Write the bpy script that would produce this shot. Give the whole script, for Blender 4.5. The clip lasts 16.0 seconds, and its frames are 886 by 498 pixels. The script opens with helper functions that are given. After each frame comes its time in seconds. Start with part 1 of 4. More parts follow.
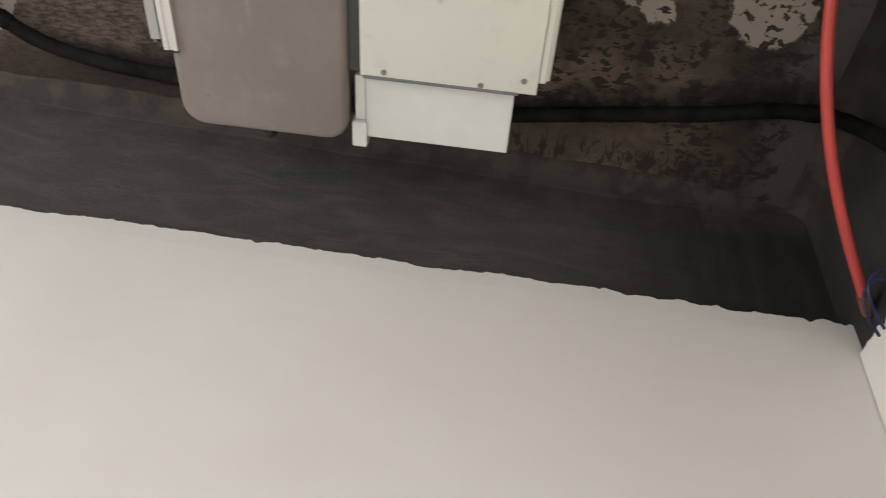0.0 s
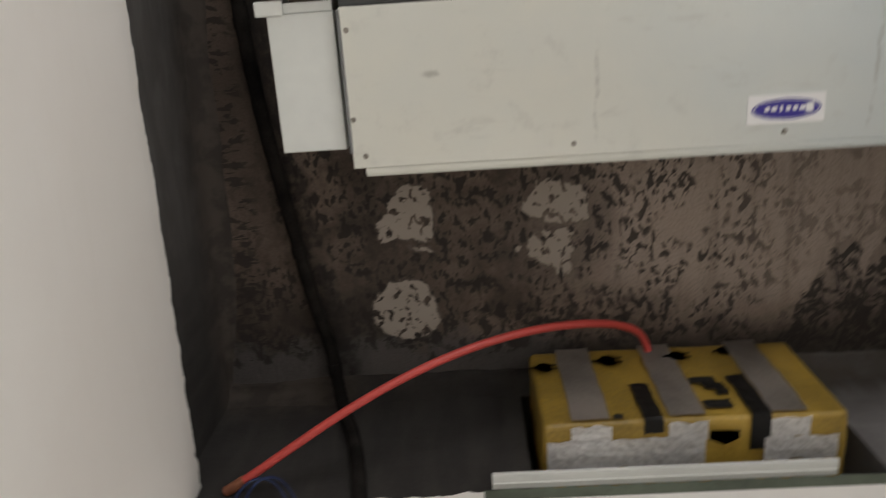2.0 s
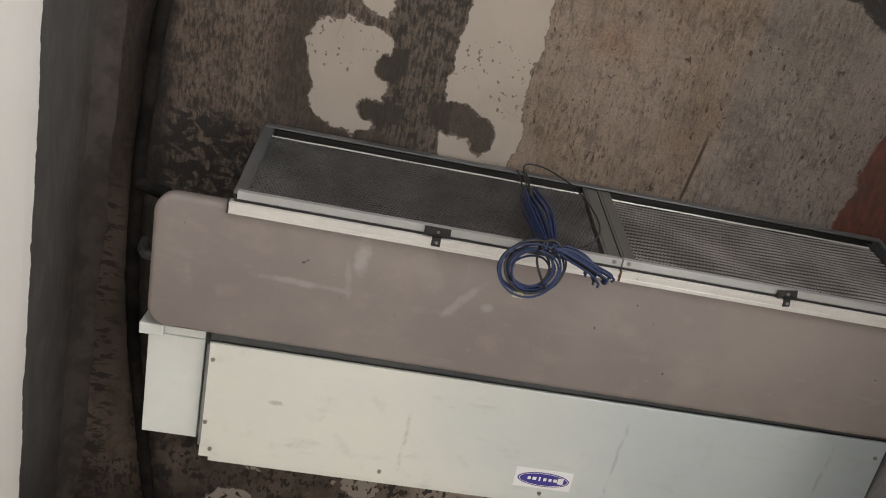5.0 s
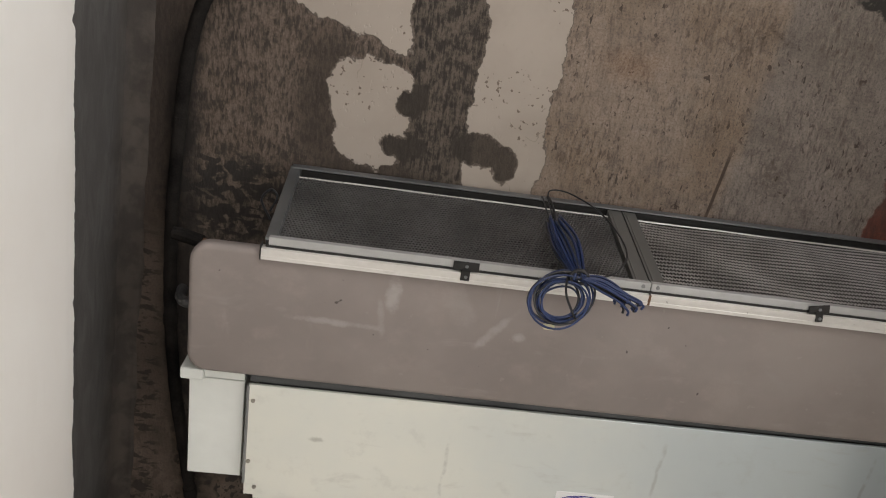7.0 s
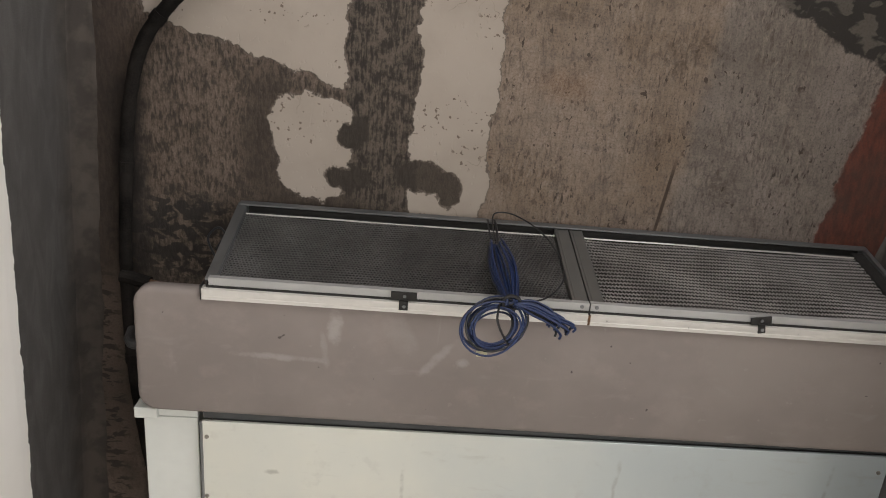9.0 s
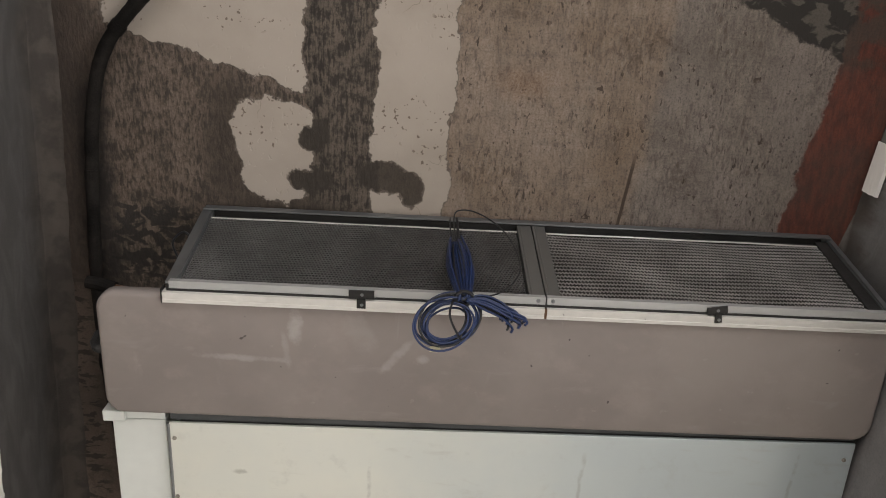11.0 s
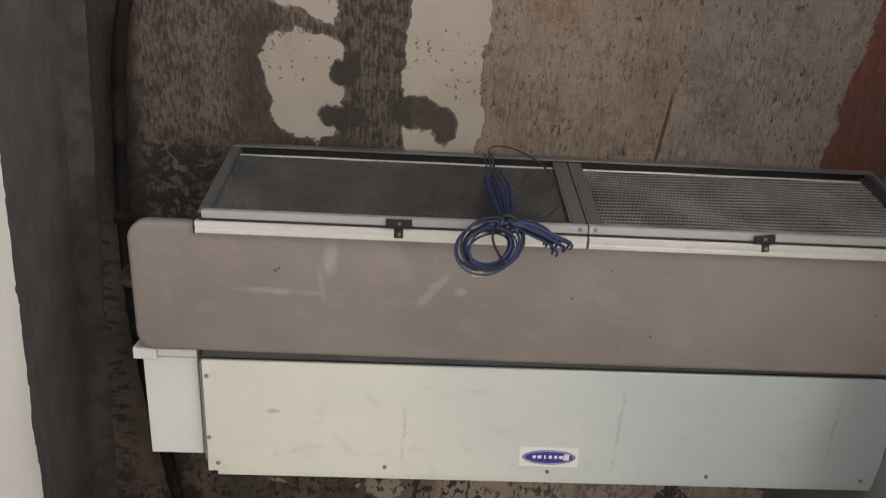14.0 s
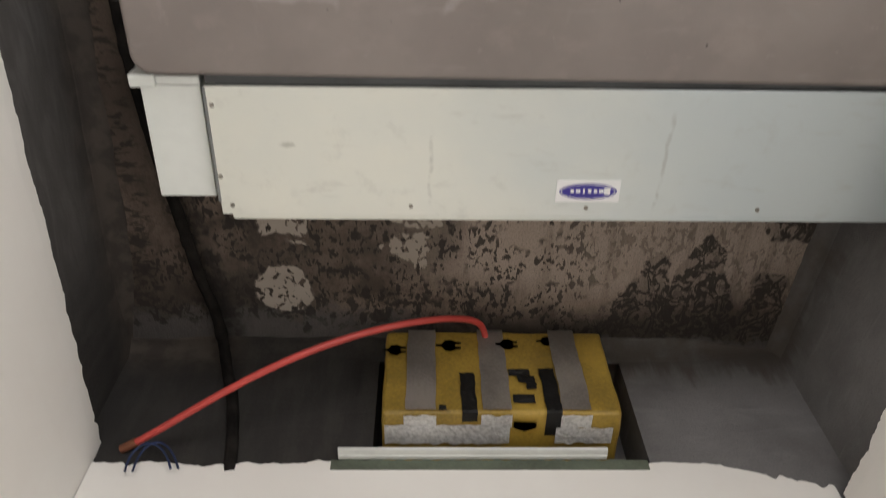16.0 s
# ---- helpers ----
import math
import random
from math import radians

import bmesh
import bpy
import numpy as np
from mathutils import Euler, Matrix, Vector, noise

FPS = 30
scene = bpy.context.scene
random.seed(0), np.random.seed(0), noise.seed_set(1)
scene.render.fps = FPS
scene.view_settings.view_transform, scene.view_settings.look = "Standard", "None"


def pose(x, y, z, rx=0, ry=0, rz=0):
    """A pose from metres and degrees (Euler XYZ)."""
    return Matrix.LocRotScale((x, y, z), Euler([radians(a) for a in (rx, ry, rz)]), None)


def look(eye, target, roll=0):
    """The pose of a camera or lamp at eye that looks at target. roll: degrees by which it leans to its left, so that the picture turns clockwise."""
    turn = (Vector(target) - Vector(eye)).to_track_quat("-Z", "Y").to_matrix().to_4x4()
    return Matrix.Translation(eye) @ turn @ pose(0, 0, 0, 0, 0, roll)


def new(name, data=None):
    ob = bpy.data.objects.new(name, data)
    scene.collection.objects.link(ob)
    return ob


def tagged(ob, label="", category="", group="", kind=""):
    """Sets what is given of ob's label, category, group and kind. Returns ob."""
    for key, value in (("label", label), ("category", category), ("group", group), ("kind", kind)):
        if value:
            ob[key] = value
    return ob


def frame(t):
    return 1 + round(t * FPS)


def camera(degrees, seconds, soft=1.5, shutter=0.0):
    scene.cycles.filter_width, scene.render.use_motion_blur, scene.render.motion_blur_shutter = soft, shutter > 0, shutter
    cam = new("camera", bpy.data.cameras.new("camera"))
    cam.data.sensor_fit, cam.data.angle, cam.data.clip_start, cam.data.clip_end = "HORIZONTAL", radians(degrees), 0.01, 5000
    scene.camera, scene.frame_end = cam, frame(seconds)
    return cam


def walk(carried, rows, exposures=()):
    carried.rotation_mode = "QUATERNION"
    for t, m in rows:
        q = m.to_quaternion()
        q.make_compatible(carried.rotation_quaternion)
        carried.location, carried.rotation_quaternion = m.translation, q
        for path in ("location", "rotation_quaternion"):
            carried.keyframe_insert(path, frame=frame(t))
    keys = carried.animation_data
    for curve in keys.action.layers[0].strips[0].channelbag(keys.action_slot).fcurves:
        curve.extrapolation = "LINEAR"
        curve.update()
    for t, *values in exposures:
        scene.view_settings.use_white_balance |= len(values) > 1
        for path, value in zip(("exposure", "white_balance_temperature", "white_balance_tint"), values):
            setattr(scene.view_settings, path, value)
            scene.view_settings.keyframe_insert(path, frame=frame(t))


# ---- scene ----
cam = camera(59.0, 16.0, soft=0.95, shutter=0.5)
METRES, EYE, TILT, LEAN, TURN = 1.7, 1.47, 58.37, -1.42, 60.21
PATH = [
    (0, (0.245, 0.222, 1.900), (-1.108, 0.120, 3.360), 10.5),
    (0.5, (0.205, 0.165, 1.890), (-1.149, 0.078, 3.359), 12.9),
    (0.7, (0.133, 0.205, 1.803), (-1.067, 0.153, 3.411), 25.0),
    (1, (0.022, 0.186, 1.742), (-0.909, 0.397, 3.5), 30.2),
    (1.2, (-0.051, 0.146, 1.721), (-0.769, 0.524, 3.549), 26.1),
    (1.5, (-0.1032, 0.1272, 1.6744), (-0.521, 0.6538, 3.5581), 18.6),
    (2, (-0.096, 0.0298, 1.6593), (-0.1816, 0.6578, 3.5562), 4.13),
    (2.5, (-0.091, -0.1102, 1.6511), (-0.0466, 0.5595, 3.5352), -1.47),
    (3.0, (-0.1046, -0.2625, 1.6374), (0.0294, 0.4587, 3.498), -3.01),
    (3.5, (-0.106, -0.347, 1.622), (0.104, 0.342, 3.488), -6.3),
    (4, (-0.03, -0.463, 1.61), (0.193, 0.215, 3.479), -7.7),
    (4.5, (-0.05, -0.563, 1.607), (0.176, 0.128, 3.47), -7.3),
    (7, (-0.071, -0.653, 1.608), (0.083, 0.041, 3.477), -5.1),
    (7.5, (-0.04, -0.683, 1.61), (0.088, 0.014, 3.481), -4.4),
    (8, (0.007, -0.694, 1.609), (0.131, -0.009, 3.484), -4.6),
    (8.5, (0.044, -0.708, 1.608), (0.17, -0.024, 3.484), -5.0),
    (9, (0.058, -0.708, 1.603), (0.156, -0.021, 3.479), -3.9),
    (9.5, (0.084, -0.725, 1.603), (0.144, -0.04, 3.481), -2.6),
    (10, (0.116, -0.722, 1.589), (0.173, -0.041, 3.469), -2.7),
    (12.5, (0.155, -0.698, 1.577), (0.244, -0.018, 3.455), -3.8),
    (13, (0.153, -0.692, 1.569), (0.227, -0.015, 3.45), -3.3),
    (13.5, (0.12, -0.654, 1.568), (0.179, 0.026, 3.448), -2.3),
    (14, (0.096, -0.597, 1.579), (0.155, 0.095, 3.455), -2.6),
    (14.5, (0.074, -0.564, 1.598), (0.134, 0.21, 3.44), -2.6),
    (15, (0.054, -0.556, 1.599), (0.113, 0.364, 3.374), -2.2),
    (15.5, (0.052, -0.506, 1.604), (0.107, 0.515, 3.323), -2.1),
    (16, (0.075, -0.371, 1.612), (0.114, 0.68, 3.313), -1.5),
]
walk(cam, [(t, look(eye, target, roll)) for t, eye, target, roll in PATH], exposures=[(0, -0.03), (1.3, 0.02), (2, -0.33), (2.6, -0.16), (3.2, -0.04), (16, -0.04)])

# ---- world, light, exposure ----
world = bpy.data.worlds.new("world")
scene.world = world
world.use_nodes = True
wt = world.node_tree
bg = wt.nodes["Background"]
sky = wt.nodes.new("ShaderNodeTexSky")
sky.sky_type = "NISHITA"
sky.sun_disc = False
sky.sun_elevation = radians(40)
sky.sun_rotation = radians(150)
wt.links.new(sky.outputs[0], bg.inputs[0])
bg.inputs[1].default_value = 0.1


def window_light(name, loc, target, sx, sy, watts, color):
    la = bpy.data.lights.new(name, "AREA")
    la.shape, la.size, la.size_y, la.energy, la.color = "RECTANGLE", sx, sy, watts, color
    ob = new(name, la)
    ob.matrix_world = look(loc, target)
    return ob


# daylight of the window openings of the room behind the camera
window_light("window_daylight_south", (0.9, -4.35, 1.35), (0.9, 0.0, 1.35), 2.2, 1.9, 80, (1.0, 0.98, 0.98))
window_light("window_daylight_east", (3.05, -2.9, 1.6), (0.0, -2.9, 1.6), 1.7, 1.6, 45, (0.93, 0.97, 1.0))
# light of the bright room beyond the doorway in the passage
window_light("doorway_light", (1.22, -0.62, 1.02), (0.0, -0.62, 1.02), 0.88, 1.98, 23, (1.0, 0.975, 0.95))


# ---- material helpers ----
class Nodes:
    def __init__(self, name, rough=0.6, metal=0.0, spec=0.5):
        self.mat = bpy.data.materials.new(name)
        self.mat.use_nodes = True
        self.t = self.mat.node_tree
        self.b = self.t.nodes["Principled BSDF"]
        self.b.inputs["Roughness"].default_value = rough
        self.b.inputs["Metallic"].default_value = metal
        self.b.inputs["Specular IOR Level"].default_value = spec
        self.coord = self.t.nodes.new("ShaderNodeTexCoord")

    def put(self, sock, v):
        if isinstance(v, bpy.types.NodeSocket):
            self.t.links.new(v, sock)
        elif isinstance(v, (tuple, list)) and sock.type == "RGBA":
            sock.default_value = (*v[:3], 1)
        else:
            sock.default_value = v

    def obj(self):
        return self.coord.outputs["Object"]

    def world(self):
        return self.t.nodes.new("ShaderNodeNewGeometry").outputs["Position"]

    def math(self, op, a, b=0.0, c=0.0):
        n = self.t.nodes.new("ShaderNodeMath")
        n.operation = op
        for s, v in zip(n.inputs, (a, b, c)):
            self.put(s, v)
        return n.outputs[0]

    def vmath(self, op, a, b=(0, 0, 0)):
        n = self.t.nodes.new("ShaderNodeVectorMath")
        n.operation = op
        self.put(n.inputs[0], a)
        self.put(n.inputs[1], b)
        return n.outputs[0]

    def scaled(self, vec, s, off=(0, 0, 0)):
        n = self.t.nodes.new("ShaderNodeMapping")
        self.put(n.inputs[0], vec)
        n.inputs["Location"].default_value = off
        n.inputs["Scale"].default_value = s
        return n.outputs[0]

    def noise(self, vec, scale, detail=4.0, rough=0.55, distort=0.0, color=False):
        n = self.t.nodes.new("ShaderNodeTexNoise")
        self.put(n.inputs["Vector"], vec)
        n.inputs["Scale"].default_value = scale
        n.inputs["Detail"].default_value = detail
        n.inputs["Roughness"].default_value = rough
        n.inputs["Distortion"].default_value = distort
        return n.outputs[1 if color else 0]

    def voronoi(self, vec, scale, feature="F1"):
        n = self.t.nodes.new("ShaderNodeTexVoronoi")
        n.feature = feature
        self.put(n.inputs["Vector"], vec)
        n.inputs["Scale"].default_value = scale
        return n.outputs["Distance"]

    def step(self, v, lo, hi, a=0.0, b=1.0):
        n = self.t.nodes.new("ShaderNodeMapRange")
        n.interpolation_type = "SMOOTHSTEP"
        for s, x in zip(n.inputs, (v, lo, hi, a, b)):
            self.put(s, x)
        return n.outputs[0]

    def mix(self, fac, a, b, mode="MIX"):
        n = self.t.nodes.new("ShaderNodeMix")
        n.data_type, n.blend_type = "RGBA", mode
        self.put(n.inputs[0], fac)
        self.put(n.inputs[6], a)
        self.put(n.inputs[7], b)
        return n.outputs[2]

    def sep(self, vec):
        n = self.t.nodes.new("ShaderNodeSeparateXYZ")
        self.put(n.inputs[0], vec)
        return n.outputs

    def bump(self, height, strength=0.3, dist=0.002):
        n = self.t.nodes.new("ShaderNodeBump")
        n.inputs["Strength"].default_value = strength
        n.inputs["Distance"].default_value = dist
        self.put(n.inputs["Height"], height)
        self.t.links.new(n.outputs[0], self.b.inputs["Normal"])

    def color(self, v):
        self.put(self.b.inputs["Base Color"], v)

    def rough(self, v):
        self.put(self.b.inputs["Roughness"], v)


def plain(name, base, rough=0.5, metal=0.0, vary=0.15, scale=30.0, bump=0.1, spec=0.5):
    """A surface with fine grain and slow stains."""
    n = Nodes(name, rough, metal, spec)
    p = n.obj()
    big = n.noise(p, scale * 0.2, 3)
    fine = n.noise(p, scale * 4, 5)
    f = n.math("ADD", n.math("MULTIPLY", big, 0.65), n.math("MULTIPLY", fine, 0.35))
    dark = tuple(c * (1 - vary) for c in base)
    light = tuple(min(1, c * (1 + vary)) for c in base)
    n.color(n.mix(n.step(f, 0.3, 0.7), dark, light))
    n.rough(n.step(fine, 0.2, 0.8, max(0.02, rough - 0.08), min(1, rough + 0.1)))
    n.bump(fine, bump, 0.001)
    return n.mat


# ---- materials ----
def slab_material():
    """Bare board-marked concrete with plaster remains, stains and aged red paint; some light and shade is in its
    colours.
    """
    n = Nodes("bare_concrete_slab", 0.85)
    p = n.world()
    x, y, z = n.sep(p)
    warp = n.math("SUBTRACT", n.noise(p, 14, 4, 0.6), 0.5)
    warp2 = n.math("SUBTRACT", n.noise(n.scaled(p, (1, 1, 1), (7, 3, 0)), 17, 5, 0.65), 0.5)
    fine_warp = n.math("SUBTRACT", n.noise(p, 70, 3, 0.6), 0.5)
    wx = n.math("ADD", n.math("ADD", x, n.math("MULTIPLY", warp, 0.055)), n.math("MULTIPLY", fine_warp, 0.014))
    wy = n.math("ADD", n.math("ADD", y, n.math("MULTIPLY", warp2, 0.055)), n.math("MULTIPLY", fine_warp, 0.014))

    def box(cx, cy, hx, hy, rot=0.0, soft=0.0025):
        c, s = math.cos(radians(rot)), math.sin(radians(rot))
        dx, dy = n.math("SUBTRACT", wx, cx), n.math("SUBTRACT", wy, cy)
        u = n.math("ADD", n.math("MULTIPLY", dx, c), n.math("MULTIPLY", dy, s))
        v = n.math("SUBTRACT", n.math("MULTIPLY", dy, c), n.math("MULTIPLY", dx, s))
        sd = n.math("SMOOTH_MAX", n.math("SUBTRACT", n.math("ABSOLUTE", u), hx), n.math("SUBTRACT", n.math("ABSOLUTE", v), hy), 0.02)
        return n.step(sd, -soft, soft, 1, 0)

    def poly(*pts, soft=0.0025):
        # convex outline, corners in turn
        mx, my = sum(q[0] for q in pts) / len(pts), sum(q[1] for q in pts) / len(pts)
        sd = None
        for (ax, ay), (bx, by) in zip(pts, pts[1:] + pts[:1]):
            nx, ny = by - ay, ax - bx
            ln = math.hypot(nx, ny)
            nx, ny = nx / ln, ny / ln
            if (mx - ax) * nx + (my - ay) * ny > 0:
                nx, ny = -nx, -ny
            d = n.math("ADD", n.math("ADD", n.math("MULTIPLY", wx, nx), n.math("MULTIPLY", wy, ny)), -(ax * nx + ay * ny))
            sd = d if sd is None else n.math("SMOOTH_MAX", sd, d, 0.012)
        return n.step(sd, -soft, soft, 1, 0)

    def oval(cx, cy, rx, ry, soft=0.003):
        u = n.math("DIVIDE", n.math("SUBTRACT", wx, cx), rx)
        v = n.math("DIVIDE", n.math("SUBTRACT", wy, cy), ry)
        d = n.math("SQRT", n.math("ADD", n.math("MULTIPLY", u, u), n.math("MULTIPLY", v, v)))
        k = soft / min(rx, ry)
        return n.step(d, 1 - k, 1 + k, 1, 0)

    def both(*m):
        r = m[0]
        for q in m[1:]:
            r = n.math("MULTIPLY", r, q)
        return r

    def either(*m):
        r = m[0]
        for q in m[1:]:
            r = n.math("MAXIMUM", r, q)
        return r

    def less(a, b):
        return n.math("MULTIPLY", a, n.math("SUBTRACT", 1.0, b))

    # grain drawn along y by the shuttering boards
    streak = n.noise(n.scaled(p, (120, 34, 1)), 1.0, 6, 0.68)
    lines = n.noise(n.scaled(p, (210, 16, 1), (4, 4, 0)), 1.0, 4, 0.6)
    dents = n.step(n.noise(n.scaled(p, (130, 40, 1), (11, 3, 0)), 1.0, 2.5, 0.5, 0.2), 0.63, 0.66)
    streak_b = n.noise(n.scaled(p, (34, 3, 1)), 1.0, 4, 0.6)
    cloud = n.noise(p, 5.5, 5, 0.6)
    grit = n.noise(p, 260, 4, 0.7)
    pits = n.step(n.noise(n.scaled(p, (110, 62, 1), (5, 1, 0)), 1.0, 3, 0.55), 0.635, 0.66)
    warm, grey = (0.45, 0.365, 0.288), (0.37, 0.325, 0.285)
    tone = n.step(n.math("ADD", wx, n.math("MULTIPLY", y, 0.11)), 0.50, 0.53)
    base = n.mix(tone, warm, grey)
    base = n.mix(n.step(cloud, 0.35, 0.75), base, n.mix(tone, (0.33, 0.25, 0.175), (0.28, 0.245, 0.205)))
    base = n.mix(n.math("MULTIPLY", n.step(streak, 0.48, 0.70), 0.34), base, (0.10, 0.08, 0.06))
    blotch = n.step(n.noise(n.scaled(p, (1, 0.8, 1), (8, 1, 0)), 23, 5, 0.7), 0.52, 0.70)
    base = n.mix(n.math("MULTIPLY", blotch, 0.45), base, (0.115, 0.095, 0.072))
    pale = n.step(n.noise(n.scaled(p, (1, 0.7, 1), (2, 5, 0)), 11, 5, 0.7), 0.52, 0.72)
    base = n.mix(n.math("MULTIPLY", pale, 0.35), base, (0.37, 0.325, 0.27))
    base = n.mix(n.math("MULTIPLY", n.step(streak_b, 0.5, 0.75), 0.35), base, (0.12, 0.10, 0.075))
    base = n.mix(n.math("MULTIPLY", n.step(lines, 0.50, 0.66), 0.17), base, (0.13, 0.098, 0.07))
    base = n.mix(n.math("MULTIPLY", both(pits, n.step(n.noise(n.scaled(p, (1, 1, 1), (2, 7, 0)), 9, 3, 0.6), 0.42, 0.60)), 0.75), base, (0.05, 0.038, 0.028))
    base = n.mix(n.math("MULTIPLY", n.math("MULTIPLY", dents, n.step(n.noise(n.scaled(p, (1, 1, 1), (6, 6, 0)), 7, 4, 0.65), 0.46, 0.60)), 0.85), base, (0.055, 0.038, 0.027))
    ribs = n.noise(n.scaled(p, (165, 52, 1), (3, 9, 0)), 1.0, 3.5, 0.62, 0.35)
    patchy = n.noise(n.scaled(p, (1, 0.8, 1), (4, 14, 0)), 8, 5, 0.65)
    base = n.mix(n.math("MULTIPLY", n.math("MULTIPLY", n.step(ribs, 0.53, 0.63), n.step(patchy, 0.34, 0.60)), 0.60), base, (0.115, 0.088, 0.064))
    base = n.mix(n.math("MULTIPLY", n.math("MULTIPLY", n.step(ribs, 0.46, 0.36, 0, 1), n.step(patchy, 0.34, 0.60)), 0.45), base, (0.52, 0.445, 0.37))
    mottle = n.noise(n.scaled(p, (1, 0.85, 1), (12, 4, 0)), 15, 6, 0.72)
    base = n.mix(n.math("MULTIPLY", n.step(mottle, 0.50, 0.68), 0.42), base, (0.15, 0.125, 0.10))
    base = n.mix(n.math("MULTIPLY", n.step(mottle, 0.46, 0.32, 0, 1), 0.45), base, (0.50, 0.43, 0.36))
    # smudges, cross marks and trowel lines
    smudge = either(oval(0.355, -0.560, 0.022, 0.012, 0.012), oval(0.33, -0.640, 0.05, 0.014, 0.014), oval(0.52, -0.575, 0.012, 0.03, 0.012), oval(0.56, -0.60, 0.05, 0.012, 0.014), oval(0.64, -0.36, 0.035, 0.045, 0.03))
    base = n.mix(n.math("MULTIPLY", both(smudge, n.step(n.noise(p, 60, 5, 0.7), 0.38, 0.6)), 0.6), base, (0.09, 0.07, 0.05))
    cross = n.step(n.noise(n.scaled(p, (9, 110, 1), (3, 1, 0)), 1.0, 4, 0.6, 0.5), 0.56, 0.68)
    base = n.mix(n.math("MULTIPLY", cross, 0.18), base, (0.16, 0.13, 0.10))
    chips = both(n.step(n.noise(n.scaled(p, (85, 60, 1), (7, 7, 0)), 1.0, 2, 0.5, 0.4), 0.635, 0.655), n.step(n.noise(n.scaled(p, (1, 1, 1), (1, 3, 0)), 13, 3, 0.6), 0.50, 0.60))
    base = n.mix(n.math("MULTIPLY", chips, 0.8), base, (0.07, 0.045, 0.03))
    # seam between two boards
    seam = n.step(n.math("ABSOLUTE", n.math("SUBTRACT", n.math("ADD", x, n.math("MULTIPLY", n.math("ADD", y, 0.28), 0.13)), 0.531)), 0.0022, 0.004, 1, 0)
    seam = both(seam, n.step(y, -0.42, -0.36), n.step(streak_b, 0.3, 0.5))
    base = n.mix(n.math("MULTIPLY", seam, 0.85), base, (0.06, 0.035, 0.02))
    rust = both(oval(0.33, -0.52, 0.05, 0.025, 0.02), n.step(grit, 0.3, 0.6))
    base = n.mix(n.math("MULTIPLY", rust, 0.4), base, (0.32, 0.16, 0.06))

    # darker brown concrete beside the left wall, behind the unit and between the plaster; shade of the left corner is
    # in its colour
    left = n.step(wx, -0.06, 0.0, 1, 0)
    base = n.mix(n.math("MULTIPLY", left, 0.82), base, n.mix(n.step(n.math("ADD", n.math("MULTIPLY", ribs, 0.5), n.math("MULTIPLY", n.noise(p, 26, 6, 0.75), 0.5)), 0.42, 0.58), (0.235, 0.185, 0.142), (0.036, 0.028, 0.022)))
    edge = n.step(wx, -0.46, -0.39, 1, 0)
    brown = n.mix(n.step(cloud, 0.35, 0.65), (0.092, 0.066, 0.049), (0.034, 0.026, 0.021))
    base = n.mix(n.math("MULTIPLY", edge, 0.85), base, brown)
    band = both(box(0.005, -0.62, 0.066, 0.40), n.step(y, -0.3, -0.2, 1, 1))
    band_col = n.mix(n.step(n.math("ADD", n.math("MULTIPLY", lines, 0.25), n.math("ADD", n.math("MULTIPLY", ribs, 0.35), n.math("MULTIPLY", n.noise(p, 40, 6, 0.75), 0.40))), 0.44, 0.57), (0.030, 0.024, 0.019), (0.20, 0.168, 0.132))
    base = n.mix(n.math("MULTIPLY", band, 0.95), base, band_col)
    halo = either(oval(-0.20, -0.38, 0.055, 0.13, 0.02), oval(-0.13, -0.265, 0.12, 0.035, 0.015))
    base = n.mix(n.math("MULTIPLY", halo, 0.75), base, (0.075, 0.058, 0.043))
    mould_n = n.step(n.noise(n.scaled(p, (1, 1.4, 1), (3, 9, 0)), 34, 3, 0.5, 0.6), 0.44, 0.52)
    mould = both(oval(-0.36, -0.19, 0.12, 0.085, 0.02), mould_n)
    base = n.mix(n.math("MULTIPLY", mould, 0.9), base, (0.032, 0.029, 0.025))

    # behind the unit: mottled, spotted concrete
    back = n.step(wy, 0.2, 0.28)
    back_col = n.mix(n.step(n.noise(p, 9, 5, 0.65), 0.38, 0.6), (0.12, 0.09, 0.068), (0.33, 0.26, 0.20))
    # stronger light on the middle of this part, painted as a paler oval
    lit_mid = oval(0.48, 0.45, 0.46, 0.17, 0.06)
    back_col = n.mix(n.math("MULTIPLY", lit_mid, 0.88), back_col, (0.74, 0.63, 0.53))
    around = n.math("MAXIMUM", oval(0.03, 0.45, 0.125, 0.105, 0.03), oval(-0.23, 0.50, 0.14, 0.19, 0.04))
    back_col = n.mix(n.math("MULTIPLY", around, 0.62), back_col, n.mix(n.step(mottle, 0.40, 0.60), (0.20, 0.162, 0.128), (0.075, 0.060, 0.047)))
    back_col = n.mix(n.math("MULTIPLY", n.step(streak_b, 0.45, 0.7), 0.3), back_col, (0.085, 0.07, 0.054))
    # shade in the back left corner, mixed into the slab colour
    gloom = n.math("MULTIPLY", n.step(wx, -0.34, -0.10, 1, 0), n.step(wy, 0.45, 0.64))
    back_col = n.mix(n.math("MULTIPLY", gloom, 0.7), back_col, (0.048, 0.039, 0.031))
    # darker grey towards the back wall
    back_edge = n.step(wy, 0.63, 0.70)
    back_col = n.mix(n.math("MULTIPLY", back_edge, 0.7), back_col, (0.085, 0.078, 0.068))
    spots = n.math("MAXIMUM", n.step(n.noise(n.scaled(p, (62, 36, 1), (2, 8, 0)), 1.0, 2.5, 0.5, 0.3), 0.548, 0.572), n.step(n.noise(n.scaled(p, (120, 60, 1), (9, 4, 0)), 1.0, 2.0, 0.5, 0.2), 0.585, 0.61))
